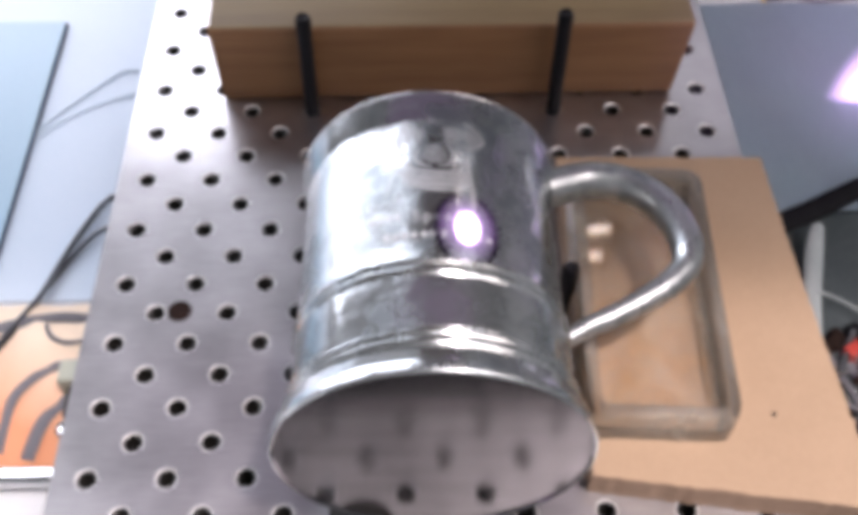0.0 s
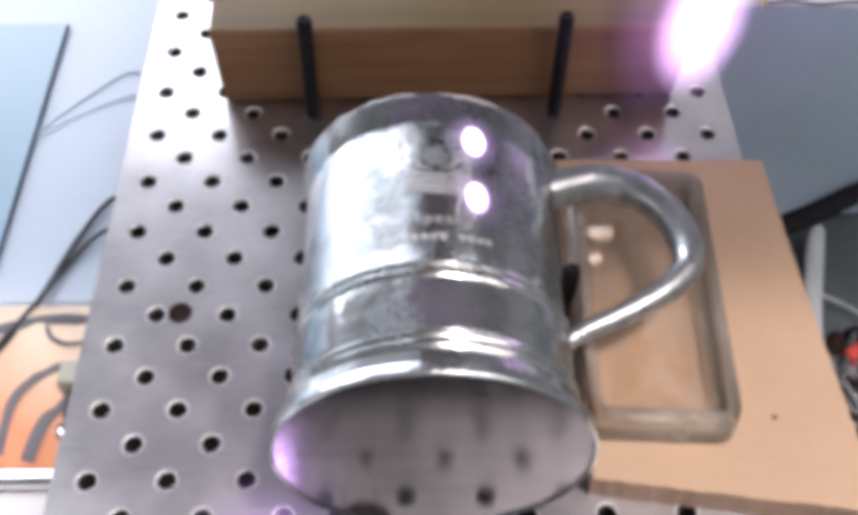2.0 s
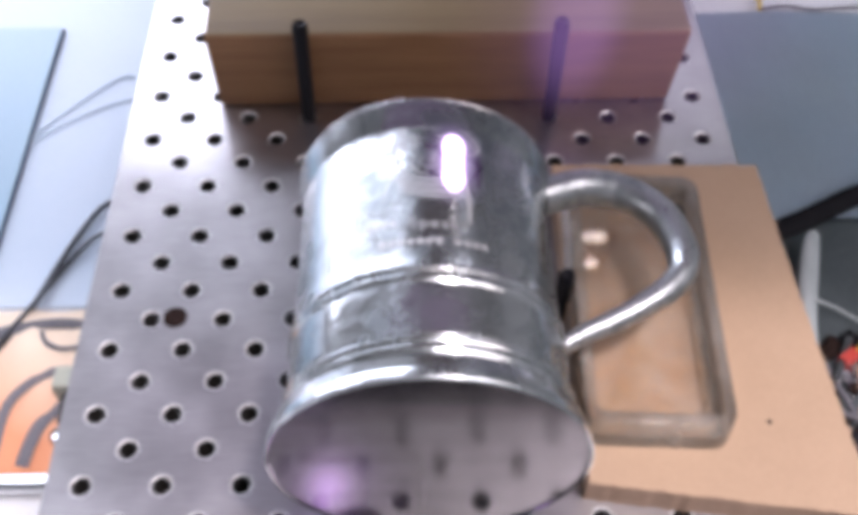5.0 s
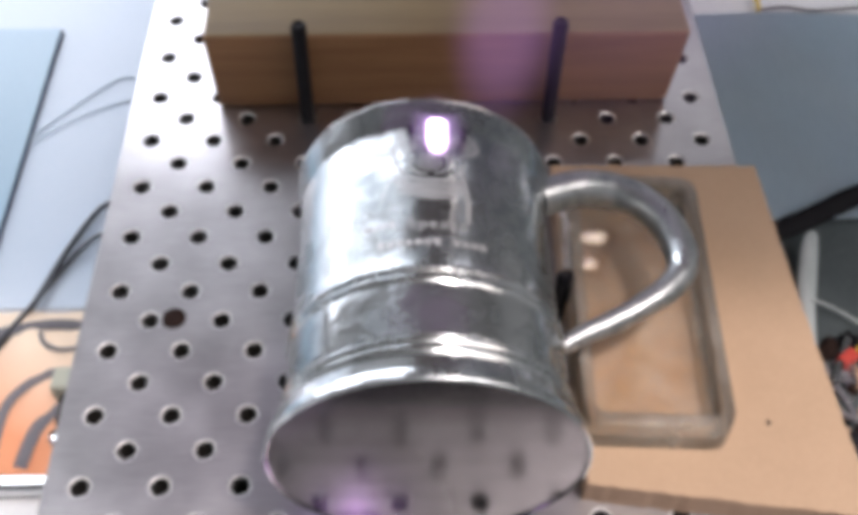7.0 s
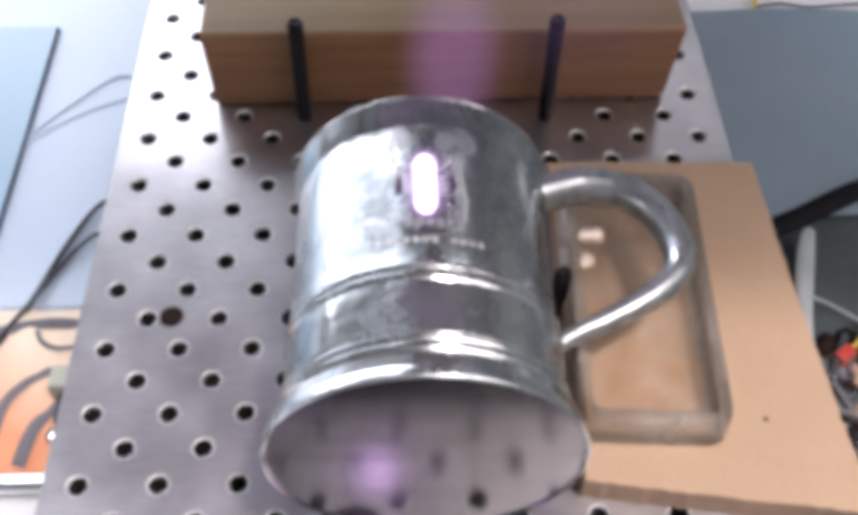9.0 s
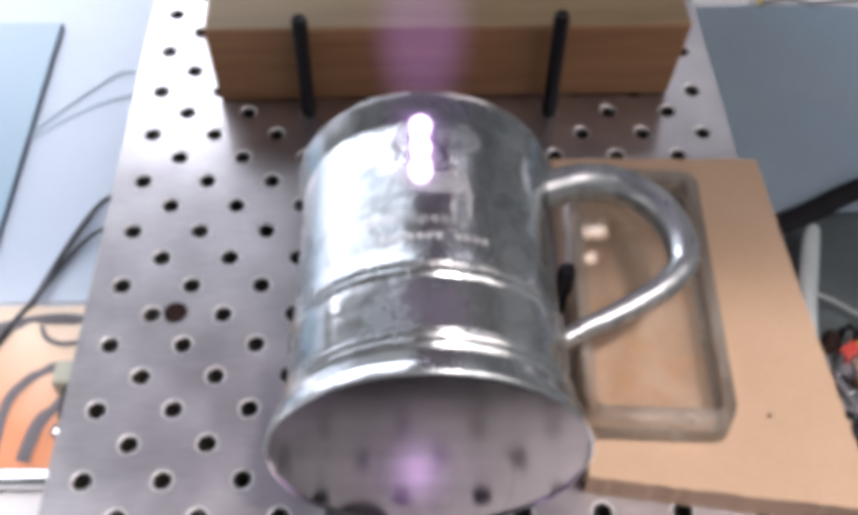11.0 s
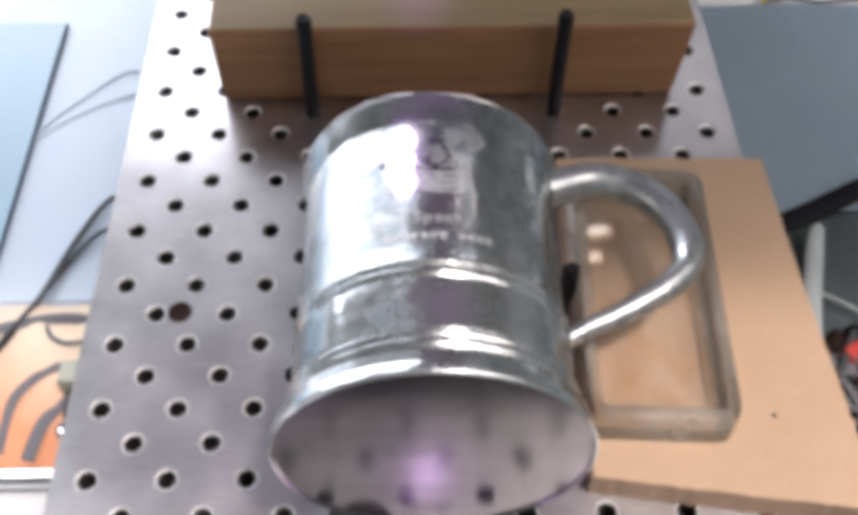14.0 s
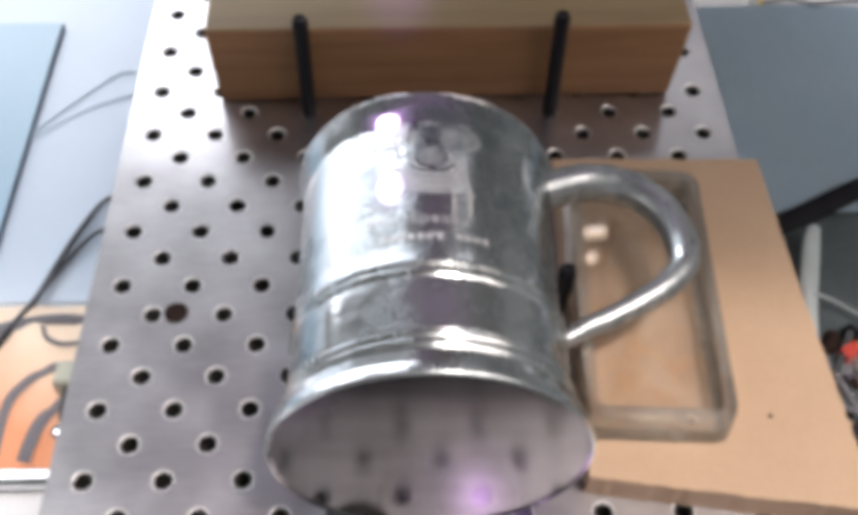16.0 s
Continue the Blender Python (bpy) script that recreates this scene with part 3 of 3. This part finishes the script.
def board():
    b = thing("fibreboard", pose(0, 0, 0), "light brown fibreboard offcut with a rough sawn edge", "board")
    bm = prism(rough_edge([(0.1572, -0.0062), (0.2085, -0.0137), (0.2440, -0.0185), (0.2421, 0.0072), (0.2403, 0.0436), (0.2387, 0.0832), (0.2378, 0.1240), (0.1585, 0.1245)]), 0.0002, 0.012)
    for f in bm.faces:
        f.normal_update()
        f.material_index = 0 if abs(f.normal.z) > 0.8 else 1
    part("slab", bm, [MDF, MDF_EDGE], b)
    part("nail_hole", lathe([(0.0119, 0.0008), (0.01215, 0.0008), (0.01205, 0.0002)], 12, axis="z"), BLACK_METAL, b, "small dark nail head").location = (0.2172, 0.0137, 0)
    return b


board()


def rounded(x0, x1, y0, y1, r, n=3):
    out = []
    for cx, cy, a0 in ((x1 - r, y1 - r, 0), (x0 + r, y1 - r, 90), (x0 + r, y0 + r, 180), (x1 - r, y0 + r, 270)):
        for k in range(n + 1):
            a = radians(a0 + 90 * k / n)
            out.append((cx + r * math.cos(a), cy + r * math.sin(a)))
    return out


def clear_box():
    t = thing("clear_box", pose(0.1818, 0.0567, 0.0122, 0, 0, -3), "shallow clear acrylic box lying on the fibreboard", "box")
    x0, x1, y0, y1, h = -0.0246, 0.0240, -0.0515, 0.0510, 0.014
    part("box_floor", prism(rounded(x0 + 0.003, x1 - 0.003, y0 + 0.003, y1 - 0.003, 0.002), 0.0, 0.0015), ACRYLIC_FLOOR, t).visible_shadow = False
    rings = []
    bm = bmesh.new()
    for ins, z, r in ((0, 0, 0.006), (0.0008, h - 0.0008, 0.006), (0.0014, h, 0.0055), (0.0044, h, 0.003), (0.0050, h - 0.0008, 0.0025), (0.0064, 0.0016, 0.002)):
        rings.append([bm.verts.new((x, y, z)) for x, y in rounded(x0 + ins, x1 - ins, y0 + ins, y1 - ins, r)])
    for a, b in zip(rings, rings[1:]):
        for k in range(len(a)):
            j = (k + 1) % len(a)
            bm.faces.new((a[k], a[j], b[j], b[k]))
    part("side_wall", bm, ACRYLIC, t, "hazy clear rim", True, 50)


clear_box()


# ---------------------------------------------------------------- left of the plate
def cable(name, pts, r, material, label, category="cable", steps=10):
    single(name, sweep(smooth_line([Vector(p) for p in pts], steps), r, 8), material, label, category, True, angle=60)


def left_side():
    z = BENCH_Z
    pan = thing("flat_case", pose(-0.0636, 0.2516, z + 0.0012, 0, 0, 0.3), "pale blue flat case with a dark rounded edge", "case")
    part("lid", box(-0.3, -0.0007, -0.15, -0.0007, 0.0020, 0.0029, 0.0004), BLUE_PANEL, pan)
    part("case_edge", box(-0.302, 0.0, -0.152, 0.0, 0.0, 0.0022, 0.0009), SLATE, pan, "dark slate blue case edge")
    # sheet added over the bench to stand for the bluish desk top itself
    single("blue_desk_overlay", prism([(-0.5, 0.0890), (-0.0118, 0.0878), (-0.0118, 0.6), (-0.5, 0.6)], z + 0.0003, z + 0.0012), BLUE_DESK, "light blue sheet added as the bluish part of the desk top", "card")
    cable("black_cable", [(-0.012, 0.14, z + 0.004), (-0.0232, 0.1374, z + 0.004), (-0.033, 0.118, z + 0.003), (-0.0419, 0.0861, z + 0.004), (-0.047, 0.068, z + 0.008), (-0.053, 0.05, z + 0.012)], 0.0012, CABLE, "thin black cable running over the bench edge")
    cable("black_cable", [(-0.012, 0.126, z + 0.004), (-0.024, 0.120, z + 0.004), (-0.034, 0.106, z + 0.003), (-0.0415, 0.0855, z + 0.0055), (-0.048, 0.066, z + 0.010), (-0.054, 0.046, z + 0.014)], 0.0010, CABLE, "thin black cable running over the bench edge")
    cable("pale_wire", [(-0.0244, 0.2181, z + 0.0018), (-0.032, 0.217, z + 0.0018), (-0.045, 0.203, z + 0.0018), (-0.058, 0.187, z + 0.0018), (-0.0645, 0.177, z + 0.0022)], 0.0005, PALE_WIRE, "thin pale wire lying on the white bench")
    cable("pale_wire", [(-0.0235, 0.203, z + 0.0018), (-0.035, 0.198, z + 0.0018), (-0.05, 0.188, z + 0.0018), (-0.0645, 0.174, z + 0.0022)], 0.0004, PALE_WIRE, "thin pale wire lying on the white bench")
    # bag
    bag = thing("orange_bag", pose(-0.055, 0.0505, z), "orange and cream fabric bag with dark grey curved stripes", "bag")
    bm = bmesh.new()
    bmesh.ops.create_grid(bm, x_segments=60, y_segments=60, size=0.5)
    for v in bm.verts:
        x, y = v.co.x, v.co.y
        v.co = (x * 0.08 + 0.001, y * 0.072 - 0.001, 0.0015 + 0.008 * max(0, 1 - (2 * x) ** 2) ** 0.5 * max(0, 1 - (2 * y) ** 2) ** 0.5 + 0.0006 * math.sin(25 * x + 9 * y))
    part("cloth", bm, BAG_CLOTH, bag, "", True, 70)

    def height(x, y):
        u, w = (x - 0.001) / 0.08, (y + 0.001) / 0.072
        return 0.0019 + 0.008 * max(0, 1 - (2 * u) ** 2) ** 0.5 * max(0, 1 - (2 * w) ** 2) ** 0.5

    for pts, w in (([(0.036, 0.006), (0.028, 0.004), (0.020, -0.003), (0.0155, -0.012), (0.0145, -0.030)], 0.0020), ([(0.037, -0.006), (0.032, -0.011), (0.0275, -0.019), (0.0245, -0.032)], 0.0026),
                   ([(0.038, 0.026), (0.026, 0.0265), (0.014, 0.024), (0.0, 0.019)], 0.0024), ([(0.036, 0.0165), (0.029, 0.0145), (0.023, 0.017), (0.020, 0.0225)], 0.0010)):
        line = smooth_line([Vector((x, y, 0)) for x, y in pts], 8)
        part("stripe", sweep([Vector((p.x, p.y, height(p.x, p.y))) for p in line], w, 8, 0.18), GREY_FABRIC, bag, "dark grey stripe", True, 70)
    for dy, zz in ((-0.0015, -0.006),):
        single("chrome_tube", sweep([Vector((-0.14, 0.0125 + dy, z + 0.012 + zz)), Vector((-0.0118, 0.0135 + dy, z + 0.012 + zz))], 0.0036, 20), CHROME, "thin chrome tube lying beside the plate", "tube", True, angle=60)
    clip = thing("bench_clip", pose(-0.0165, 0.044, z), "small grey green clip with a dark jaw at the plate edge", "clip")
    part("clip_body", box(-0.006, 0.0045, -0.001, 0.008, 0.0, 0.017, 0.001), surface("grey_green_plastic", (0.42, 0.44, 0.36), (0.35, 0.37, 0.3)), clip)
    part("jaw", box(-0.0025, 0.004, -0.013, -0.001, 0.0, 0.014, 0.001), HOLE_DARK, clip, "dark jaw")
    part("spring", lathe([(0.0, 0.0032), (0.012, 0.0032), (0.0135, 0.002), (0.0138, 0.0003)], 16, axis="z"), CHROME, clip, "bright round end", True).location = (-0.001, -0.017, 0)


left_side()


# ---------------------------------------------------------------- right of the plate
def right_side():
    z = BENCH_Z
    bm = bmesh.new()
    nx, ny = 24, 20
    grid = [[None] * (ny + 1) for _ in range(nx + 1)]
    for i in range(nx + 1):
        for j in range(ny + 1):
            u, w = i / nx, j / ny
            x = 0.2395 + 0.17 * u + 0.012 * (w if u < 0.01 else 0)
            y = 0.129 + w * (0.133 + 0.003 * math.sin(7 * u))
            grid[i][j] = bm.verts.new((x, y, z + 0.002 + 0.0015 * math.sin(5 * u + 2 * w) ** 2 + 0.004 * w * w * u))
    for i in range(nx):
        for j in range(ny):
            bm.faces.new((grid[i][j], grid[i + 1][j], grid[i + 1][j + 1], grid[i][j + 1]))
    bmesh.ops.solidify(bm, geom=list(bm.faces), thickness=0.0012)
    single("grey_sheet", bm, GREY_SHEET, "matte grey blue card lying beside the plate", "card", True)
    single("white_paper", prism(rough_edge([(0.238, 0.2645), (0.45, 0.2645), (0.45, 0.4), (0.238, 0.4)], 0.01, 0.0004), z + 0.0002, z + 0.0012), WHITE_BENCH, "white paper lying behind the grey card", "paper")
    cable("dark_wire", [(0.283, 0.2655, z + 0.004), (0.296, 0.2665, z + 0.005), (0.308, 0.2625, z + 0.006), (0.322, 0.2625, z + 0.007), (0.345, 0.264, z + 0.008)], 0.0008, CABLE, "thin dark wire along the edge of the grey card")
    cable("yellow_wire", [(0.2815, 0.263, z + 0.006), (0.2825, 0.27, z + 0.006), (0.283, 0.29, z + 0.003)], 0.0012, YELLOW, "short yellow wire on the white paper")
    cable("clear_tube", [(0.2435, 0.235, z + 0.006), (0.2445, 0.25, z + 0.006), (0.241, 0.268, z + 0.005), (0.2375, 0.30, z + 0.003)], 0.0022, ACRYLIC, "bent clear plastic tube beside the wooden block", "tube")
    knife = thing("hand_tool", pose(0.2575, 0.1195, z + 0.008, 0, 0, 23.4), "flat black plastic tool handle leaning over the grey card", "tool")
    part("grip", sweep(smooth_line([Vector((-0.006, 0, 0)), Vector((0.012, 0.0002, 0.0)), Vector((0.026, 0.0008, 0.001)), Vector((0.04, 0.001, 0.002)), Vector((0.075, 0.0, 0.003))], 8), 0.0050, 14, 0.5), MATTE_BLACK, knife, "", True, 60)
    sp = thing("spatula", pose(0.2575, 0.064, z, 0, 0, 0), "slim cloudy plastic spatula blade standing beside the board", "spatula")
    bm = bmesh.new()
    pts = smooth_line([Vector((0.0, 0.0, 0.002)), Vector((0.003, 0.02, 0.004)), Vector((0.0085, 0.042, 0.007)), Vector((0.0125, 0.054, 0.009))], 8)
    rad = [0.0021 + 0.0016 * math.sin(math.pi * min(1, 0.15 + 0.85 * i / (len(pts) - 1)) ** 1.4) for i in range(len(pts))]
    rad[-1] = 0.0006
    part("blade", sweep(pts, rad, 12, 0.4), CLOUDY_PLASTIC, sp, "", True, 60)
    cable("white_wire", [(0.262, 0.086, z + 0.006), (0.272, 0.082, z + 0.004), (0.29, 0.068, z + 0.003)], 0.0006, CLOUDY_PLASTIC, "thin white wire on the dark mat")
    for k, (x, y, turn, length) in enumerate(((0.2590, 0.050, 128, 0.022), (0.2625, 0.044, 102, 0.026), (0.2660, 0.058, 60, 0.024), (0.2570, 0.036, 150, 0.018))):
        o = single("metal_offcut", box(-length / 2, length / 2, -0.0011, 0.0011, 0, 0.0016, 0.0004), (CHROME, GREY_FABRIC)[k % 2], "thin metal offcut lying on the dark mat", "offcut", group="debris beside the board")
        o.matrix_world = pose(x, y, z + 0.0035 + 0.001 * k, 0, 6, turn)
    plug = thing("wire_connector", pose(0.2690, 0.0590, z + 0.003, 0, 0, 35), "small red and yellow wire connector on the mat", "connector")
    part("housing", box(-0.004, 0.004, -0.0025, 0.0025, 0, 0.005, 0.0008), RED, plug)
    part("lead", sweep(smooth_line([Vector((0.003, 0, 0.003)), Vector((0.010, 0.001, 0.004)), Vector((0.022, 0.006, 0.001))], 6), 0.0008, 8), YELLOW, plug, "yellow lead", True)
    rnd = random.Random(5)
    for i in range(84):
        x, y, r = rnd.uniform(0.2475, 0.285), rnd.uniform(0.005, 0.070), rnd.uniform(0.0012, 0.0042)
        bm = bmesh.new()
        bmesh.ops.create_icosphere(bm, subdivisions=2, radius=r)
        for v in bm.verts:
            v.co *= 1 + 0.5 * noise.noise(v.co * 420 + Vector((i, 0, 0)))
            v.co.z *= 0.7
            v.co.x *= 1 + 0.8 * (i % 3 == 0)
        o = single("swarf_lump", bm, (BLACK_METAL, MATTE_BLACK, GREY_FABRIC, MDF_EDGE, RUST, DARK_FLOOR, GREY_FABRIC if i % 2 else CHROME)[rnd.randrange(7)], "small lump of workshop debris on the dark mat", "debris", False, "debris beside the board")
        o.matrix_world = pose(x, y, z + r * 0.4, 0, 0, rnd.uniform(0, 360))


right_side()


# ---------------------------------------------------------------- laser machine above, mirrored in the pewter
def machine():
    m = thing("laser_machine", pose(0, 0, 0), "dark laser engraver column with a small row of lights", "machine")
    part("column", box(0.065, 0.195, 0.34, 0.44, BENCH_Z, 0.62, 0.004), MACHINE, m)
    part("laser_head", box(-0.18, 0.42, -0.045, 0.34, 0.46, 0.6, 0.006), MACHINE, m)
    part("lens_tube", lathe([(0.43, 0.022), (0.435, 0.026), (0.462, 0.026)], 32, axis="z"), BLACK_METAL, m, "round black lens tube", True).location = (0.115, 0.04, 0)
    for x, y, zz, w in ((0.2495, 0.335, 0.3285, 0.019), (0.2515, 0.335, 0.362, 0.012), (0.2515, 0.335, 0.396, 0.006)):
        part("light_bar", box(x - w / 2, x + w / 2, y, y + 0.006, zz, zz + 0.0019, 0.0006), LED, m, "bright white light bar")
    # added glowing panel, no machine part: puts the violet band into the pewter
    part("violet_panel", box(-0.15, 0.38, 0.10, 0.33, 0.4565, 0.4595, 0.0008), PANEL_GLOW, m, "unseen dim violet panel added to tint the pewter's reflection")
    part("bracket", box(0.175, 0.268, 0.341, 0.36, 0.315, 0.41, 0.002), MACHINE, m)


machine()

# ---------------------------------------------------------------- laser light
UPPER = [(0, 48.9, 13.9), (0.5, 48.6, 25.9), (0.6, 87.0, 27.9), (1, 87.2, 23.5), (1.5, 87.4, 18.8), (2, 83.6, 18.2), (2.5, 88.2, 17.1), (3, 86.7, 16.7), (3.5, 78.0, 14.3), (4, 78.8, 12.8), (4.2, 78.9, 12.9), (6.3, 86.9, 7.9), (6.5, 77.4, 8.2), (6.7, 80.0, 7.6), (6.9, 93.5, 6.2), (7, 92.7, 5.0), (7.3, 76.9, 5.5), (7.5, 73.8, 5.6), (7.7, 71.5, 4.0), (8, 74.5, 3.5), (8.3, 72.0, 3.4), (8.5, 93.0, 1.8), (8.8, 72.0, 1.6), (9, 72.2, 0.4), (9.2, 87.8, 1.9), (11.3, 87.3, -3.8), (11.5, 78.3, -4.4), (11.7, 86.0, -5.0), (12, 85.9, -6.3), (12.5, 86.8, -7.0), (13, 83.4, -7.6), (13.5, 76.2, -9.2), (14, 82.3, -11.2), (14.5, 87.2, -11.6), (15, 86.3, -11.8), (15.5, 87.8, -14.5), (16, 91.8, -17.4)]
LOWER = [(0, 48.9, 13.9), (0.5, 48.6, 25.9), (0.6, 79.9, 27.2), (1, 79.0, 22.8), (1.5, 77.1, 18.3), (2, 61.8, 18.4), (2.5, 80.1, 16.6), (3, 75.2, 16.0), (3.5, 65.0, 14.3), (4, 66.7, 12.2), (4.2, 66.7, 12.2), (6.3, 77.7, 7.5), (6.5, 65.3, 7.6), (6.7, 68.0, 7.2), (6.9, 86.8, 6.0), (7, 84.5, 4.8), (7.3, 62.3, 4.9), (7.5, 59.7, 5.2), (7.7, 59.5, 3.6), (8, 62.7, 3.1), (8.3, 60.0, 3.0), (8.5, 86.8, 1.4), (8.8, 60.0, 1.2), (9, 60.5, 0.6), (9.2, 67.7, 1.3), (11.3, 70.6, -4.1), (11.5, 60.2, -4.8), (11.7, 71.5, -5.2), (12, 71.4, -6.5), (12.5, 70.1, -7.9), (13, 70.1, -7.7), (13.5, 65.5, -9.7), (14, 65.9, -11.3), (14.5, 66.2, -12.1), (15, 69.6, -11.8), (15.5, 66.8, -15.1), (16, 64.7, -15.9)]
MIDDLE = [(t, (s if t in (1.5, 2, 16) else (s + q) / 2), (a + b) / 2) for (t, s, a), (t2, q, b) in zip(UPPER, LOWER)]
# glow added for reflected laser light on the plate before foot and block
FRONT = [(0, 0.03, -0.06), (0.5, 0.03, -0.06), (0.6, 0.045, -0.04), (1.4, 0.05, -0.04), (1.5, 0.0570, -0.024), (2, 0.060, -0.025), (3, 0.0661, -0.028), (3.5, 0.0735, -0.029), (4.2, 0.0757, -0.030), (6.3, 0.0830, -0.023), (7, 0.0868, -0.021), (7.5, 0.0900, -0.021), (8.5, 0.0900, -0.023), (9, 0.094, -0.034), (12.5, 0.1058, -0.031), (14.5, 0.1081, -0.031), (15, 0.112, -0.027), (16, 0.1235, -0.024)]
STRIKE = [(0, 0.035, -0.085), (0.5, 0.035, -0.085), (0.6, 0.043, -0.003), (1, 0.0505, -0.003), (1.4, 0.0535, -0.003), (1.5, 0.0550, -0.030), (1.8, 0.0555, -0.018), (2, 0.0570, -0.034), (3, 0.06, -0.085), (16, 0.06, -0.085)]
# glowing veil as the light's core behind the tankard: card, board, then wooden block
CORE = [(0, 0.3130, 0.196, -0.020), (0.3, 0.2089, 0.0797, 0.030), (0.5, 0.2191, 0.0789, 0.028), (0.6, 0.2085, 0.158, 0.070), (1, 0.2095, 0.158, 0.069), (1.3, 0.2090, 0.158, 0.070), (1.5, 0.2085, 0.158, 0.087), (1.8, 0.2140, 0.158, 0.060), (2, 0.2120, 0.158, 0.050), (2.2, 0.2100, 0.158, 0.062), (2.5, 0.2070, 0.158, 0.088), (3, 0.1970, 0.158, 0.078), (3.3, 0.1790, 0.158, 0.056), (3.8, 0.1800, 0.158, 0.057), (4, 0.1870, 0.158, 0.056), (4.2, 0.1850, 0.158, 0.086), (4.5, 0.16, 0.2, 0.2), (4.8, 0.13, 0.39, 0.3), (16, 0.13, 0.39, 0.3)]
# the faint haze beside it, another veil of emission
HAZE = [(0, 0.27, 0.15, 0.06), (0.5, 0.25, 0.15, 0.075), (0.6, 0.225, 0.15, 0.07), (1.5, 0.225, 0.15, 0.085), (2.5, 0.222, 0.15, 0.075), (3.5, 0.21, 0.15, 0.045), (4.2, 0.20, 0.15, 0.055), (6.3, 0.19, 0.15, 0.09), (7.5, 0.18, 0.15, 0.10), (9.2, 0.16, 0.15, 0.12), (12, 0.14, 0.15, 0.18), (16, 0.12, 0.15, 0.2)]
# the wide violet patch on the wooden block, an emissive veil before it
PATCH = [(0, 0.22, 0.158, 0.16), (0.5, 0.22, 0.158, 0.16), (0.6, 0.196, 0.158, 0.082), (1, 0.197, 0.158, 0.082), (1.5, 0.196, 0.158, 0.088), (2, 0.199, 0.158, 0.082), (2.5, 0.193, 0.158, 0.092), (3, 0.190, 0.158, 0.082), (3.5, 0.184, 0.158, 0.068), (4, 0.184, 0.158, 0.068), (4.2, 0.180, 0.158, 0.092), (6.3, 0.160, 0.158, 0.066), (6.7, 0.152, 0.158, 0.064), (7, 0.140, 0.158, 0.078), (7.2, 0.139, 0.158, 0.098), (7.5, 0.1365, 0.158, 0.060), (8, 0.128, 0.158, 0.072), (8.3, 0.130, 0.158, 0.066), (8.5, 0.126, 0.158, 0.088), (9, 0.1225, 0.158, 0.064), (9.2, 0.120, 0.158, 0.088), (11.3, 0.109, 0.158, 0.074), (11.7, 0.112, 0.158, 0.092), (12.5, 0.108, 0.158, 0.124), (14.5, 0.106, 0.158, 0.120), (14.8, 0.107, 0.158, 0.100), (15.2, 0.106, 0.158, 0.124), (16, 0.1, 0.158, 0.12)]


def flash(label, sx, sy, sz, material):
    bm = bmesh.new()
    bmesh.ops.create_icosphere(bm, subdivisions=3, radius=1)
    for v in bm.verts:
        v.co = (v.co.x * sx, v.co.y * sy, v.co.z * sz)
    ob = single("laser_flash", bm, material, label, "laser light", True, "laser light")
    bm = bmesh.new()
    bmesh.ops.create_icosphere(bm, subdivisions=3, radius=1)
    for v in bm.verts:
        v.co = (v.co.x * sx * 2.4, v.co.y * sy * 2.0, v.co.z * sz * 1.6)
    part("halo", bm, HALO, ob, "faint violet halo painted round the flash", True)
    return ob


def emissive_veil(label, sx, sy, sz, material):
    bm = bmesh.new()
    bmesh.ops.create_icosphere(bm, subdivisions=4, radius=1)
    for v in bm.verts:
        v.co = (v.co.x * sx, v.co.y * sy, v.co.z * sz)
    return single("laser_glow_veil", bm, material, label, "laser light", True, "laser light")


def motions():
    for ob, rows in ((flash("white violet laser flash on the engraved pewter", 0.0042, 0.0068, 0.0006, FLASH), UPPER), (flash("white violet laser flash on the engraved pewter", 0.0041, 0.0068, 0.0006, FLASH), LOWER),
                     (flash("white violet laser flash on the engraved pewter", 0.0040, 0.0066, 0.0006, FLASH), MIDDLE)):
        out = []
        for t, s, a in rows:
            out.append((t, TANKARD @ Matrix.Translation(on_tankard(s, a, 0.1)) @ pose(0, 0, 0, 0, a, 0)))
        walk(ob, out)
    # domes of emission painted as laser light pooling on the plate
    walk(flash("glowing dome painted as violet laser light on the steel plate", 0.013, 0.013, 0.003, PLATE_GLOW), [(t, pose(x, y, 0.0012)) for t, x, y in FRONT])
    walk(flash("glowing dome painted as white violet laser light on the steel plate", 0.011, 0.021, 0.002, PLATE_BURST), [(t, pose(x, y, 0.0012)) for t, x, y in STRIKE])
    # veils of emission painted as laser light on block, board and card
    walk(emissive_veil("glowing veil painted as the white violet core of laser light on the wood", 0.020, 0.002, 0.040, CORE_GLOW), [(t, pose(x, y, z)) for t, x, y, z in CORE])
    walk(emissive_veil("glowing veil standing in for violet laser light on the wooden block", 0.0235, 0.0006, 0.055, PATCH_GLOW), [(t, pose(x, y, z - 0.03)) for t, x, y, z in PATCH])
    walk(emissive_veil("faint glowing veil standing in for violet haze over the block and card", 0.085, 0.001, 0.10, HAZE_GLOW), [(t, pose(x, y, z)) for t, x, y, z in HAZE])


motions()
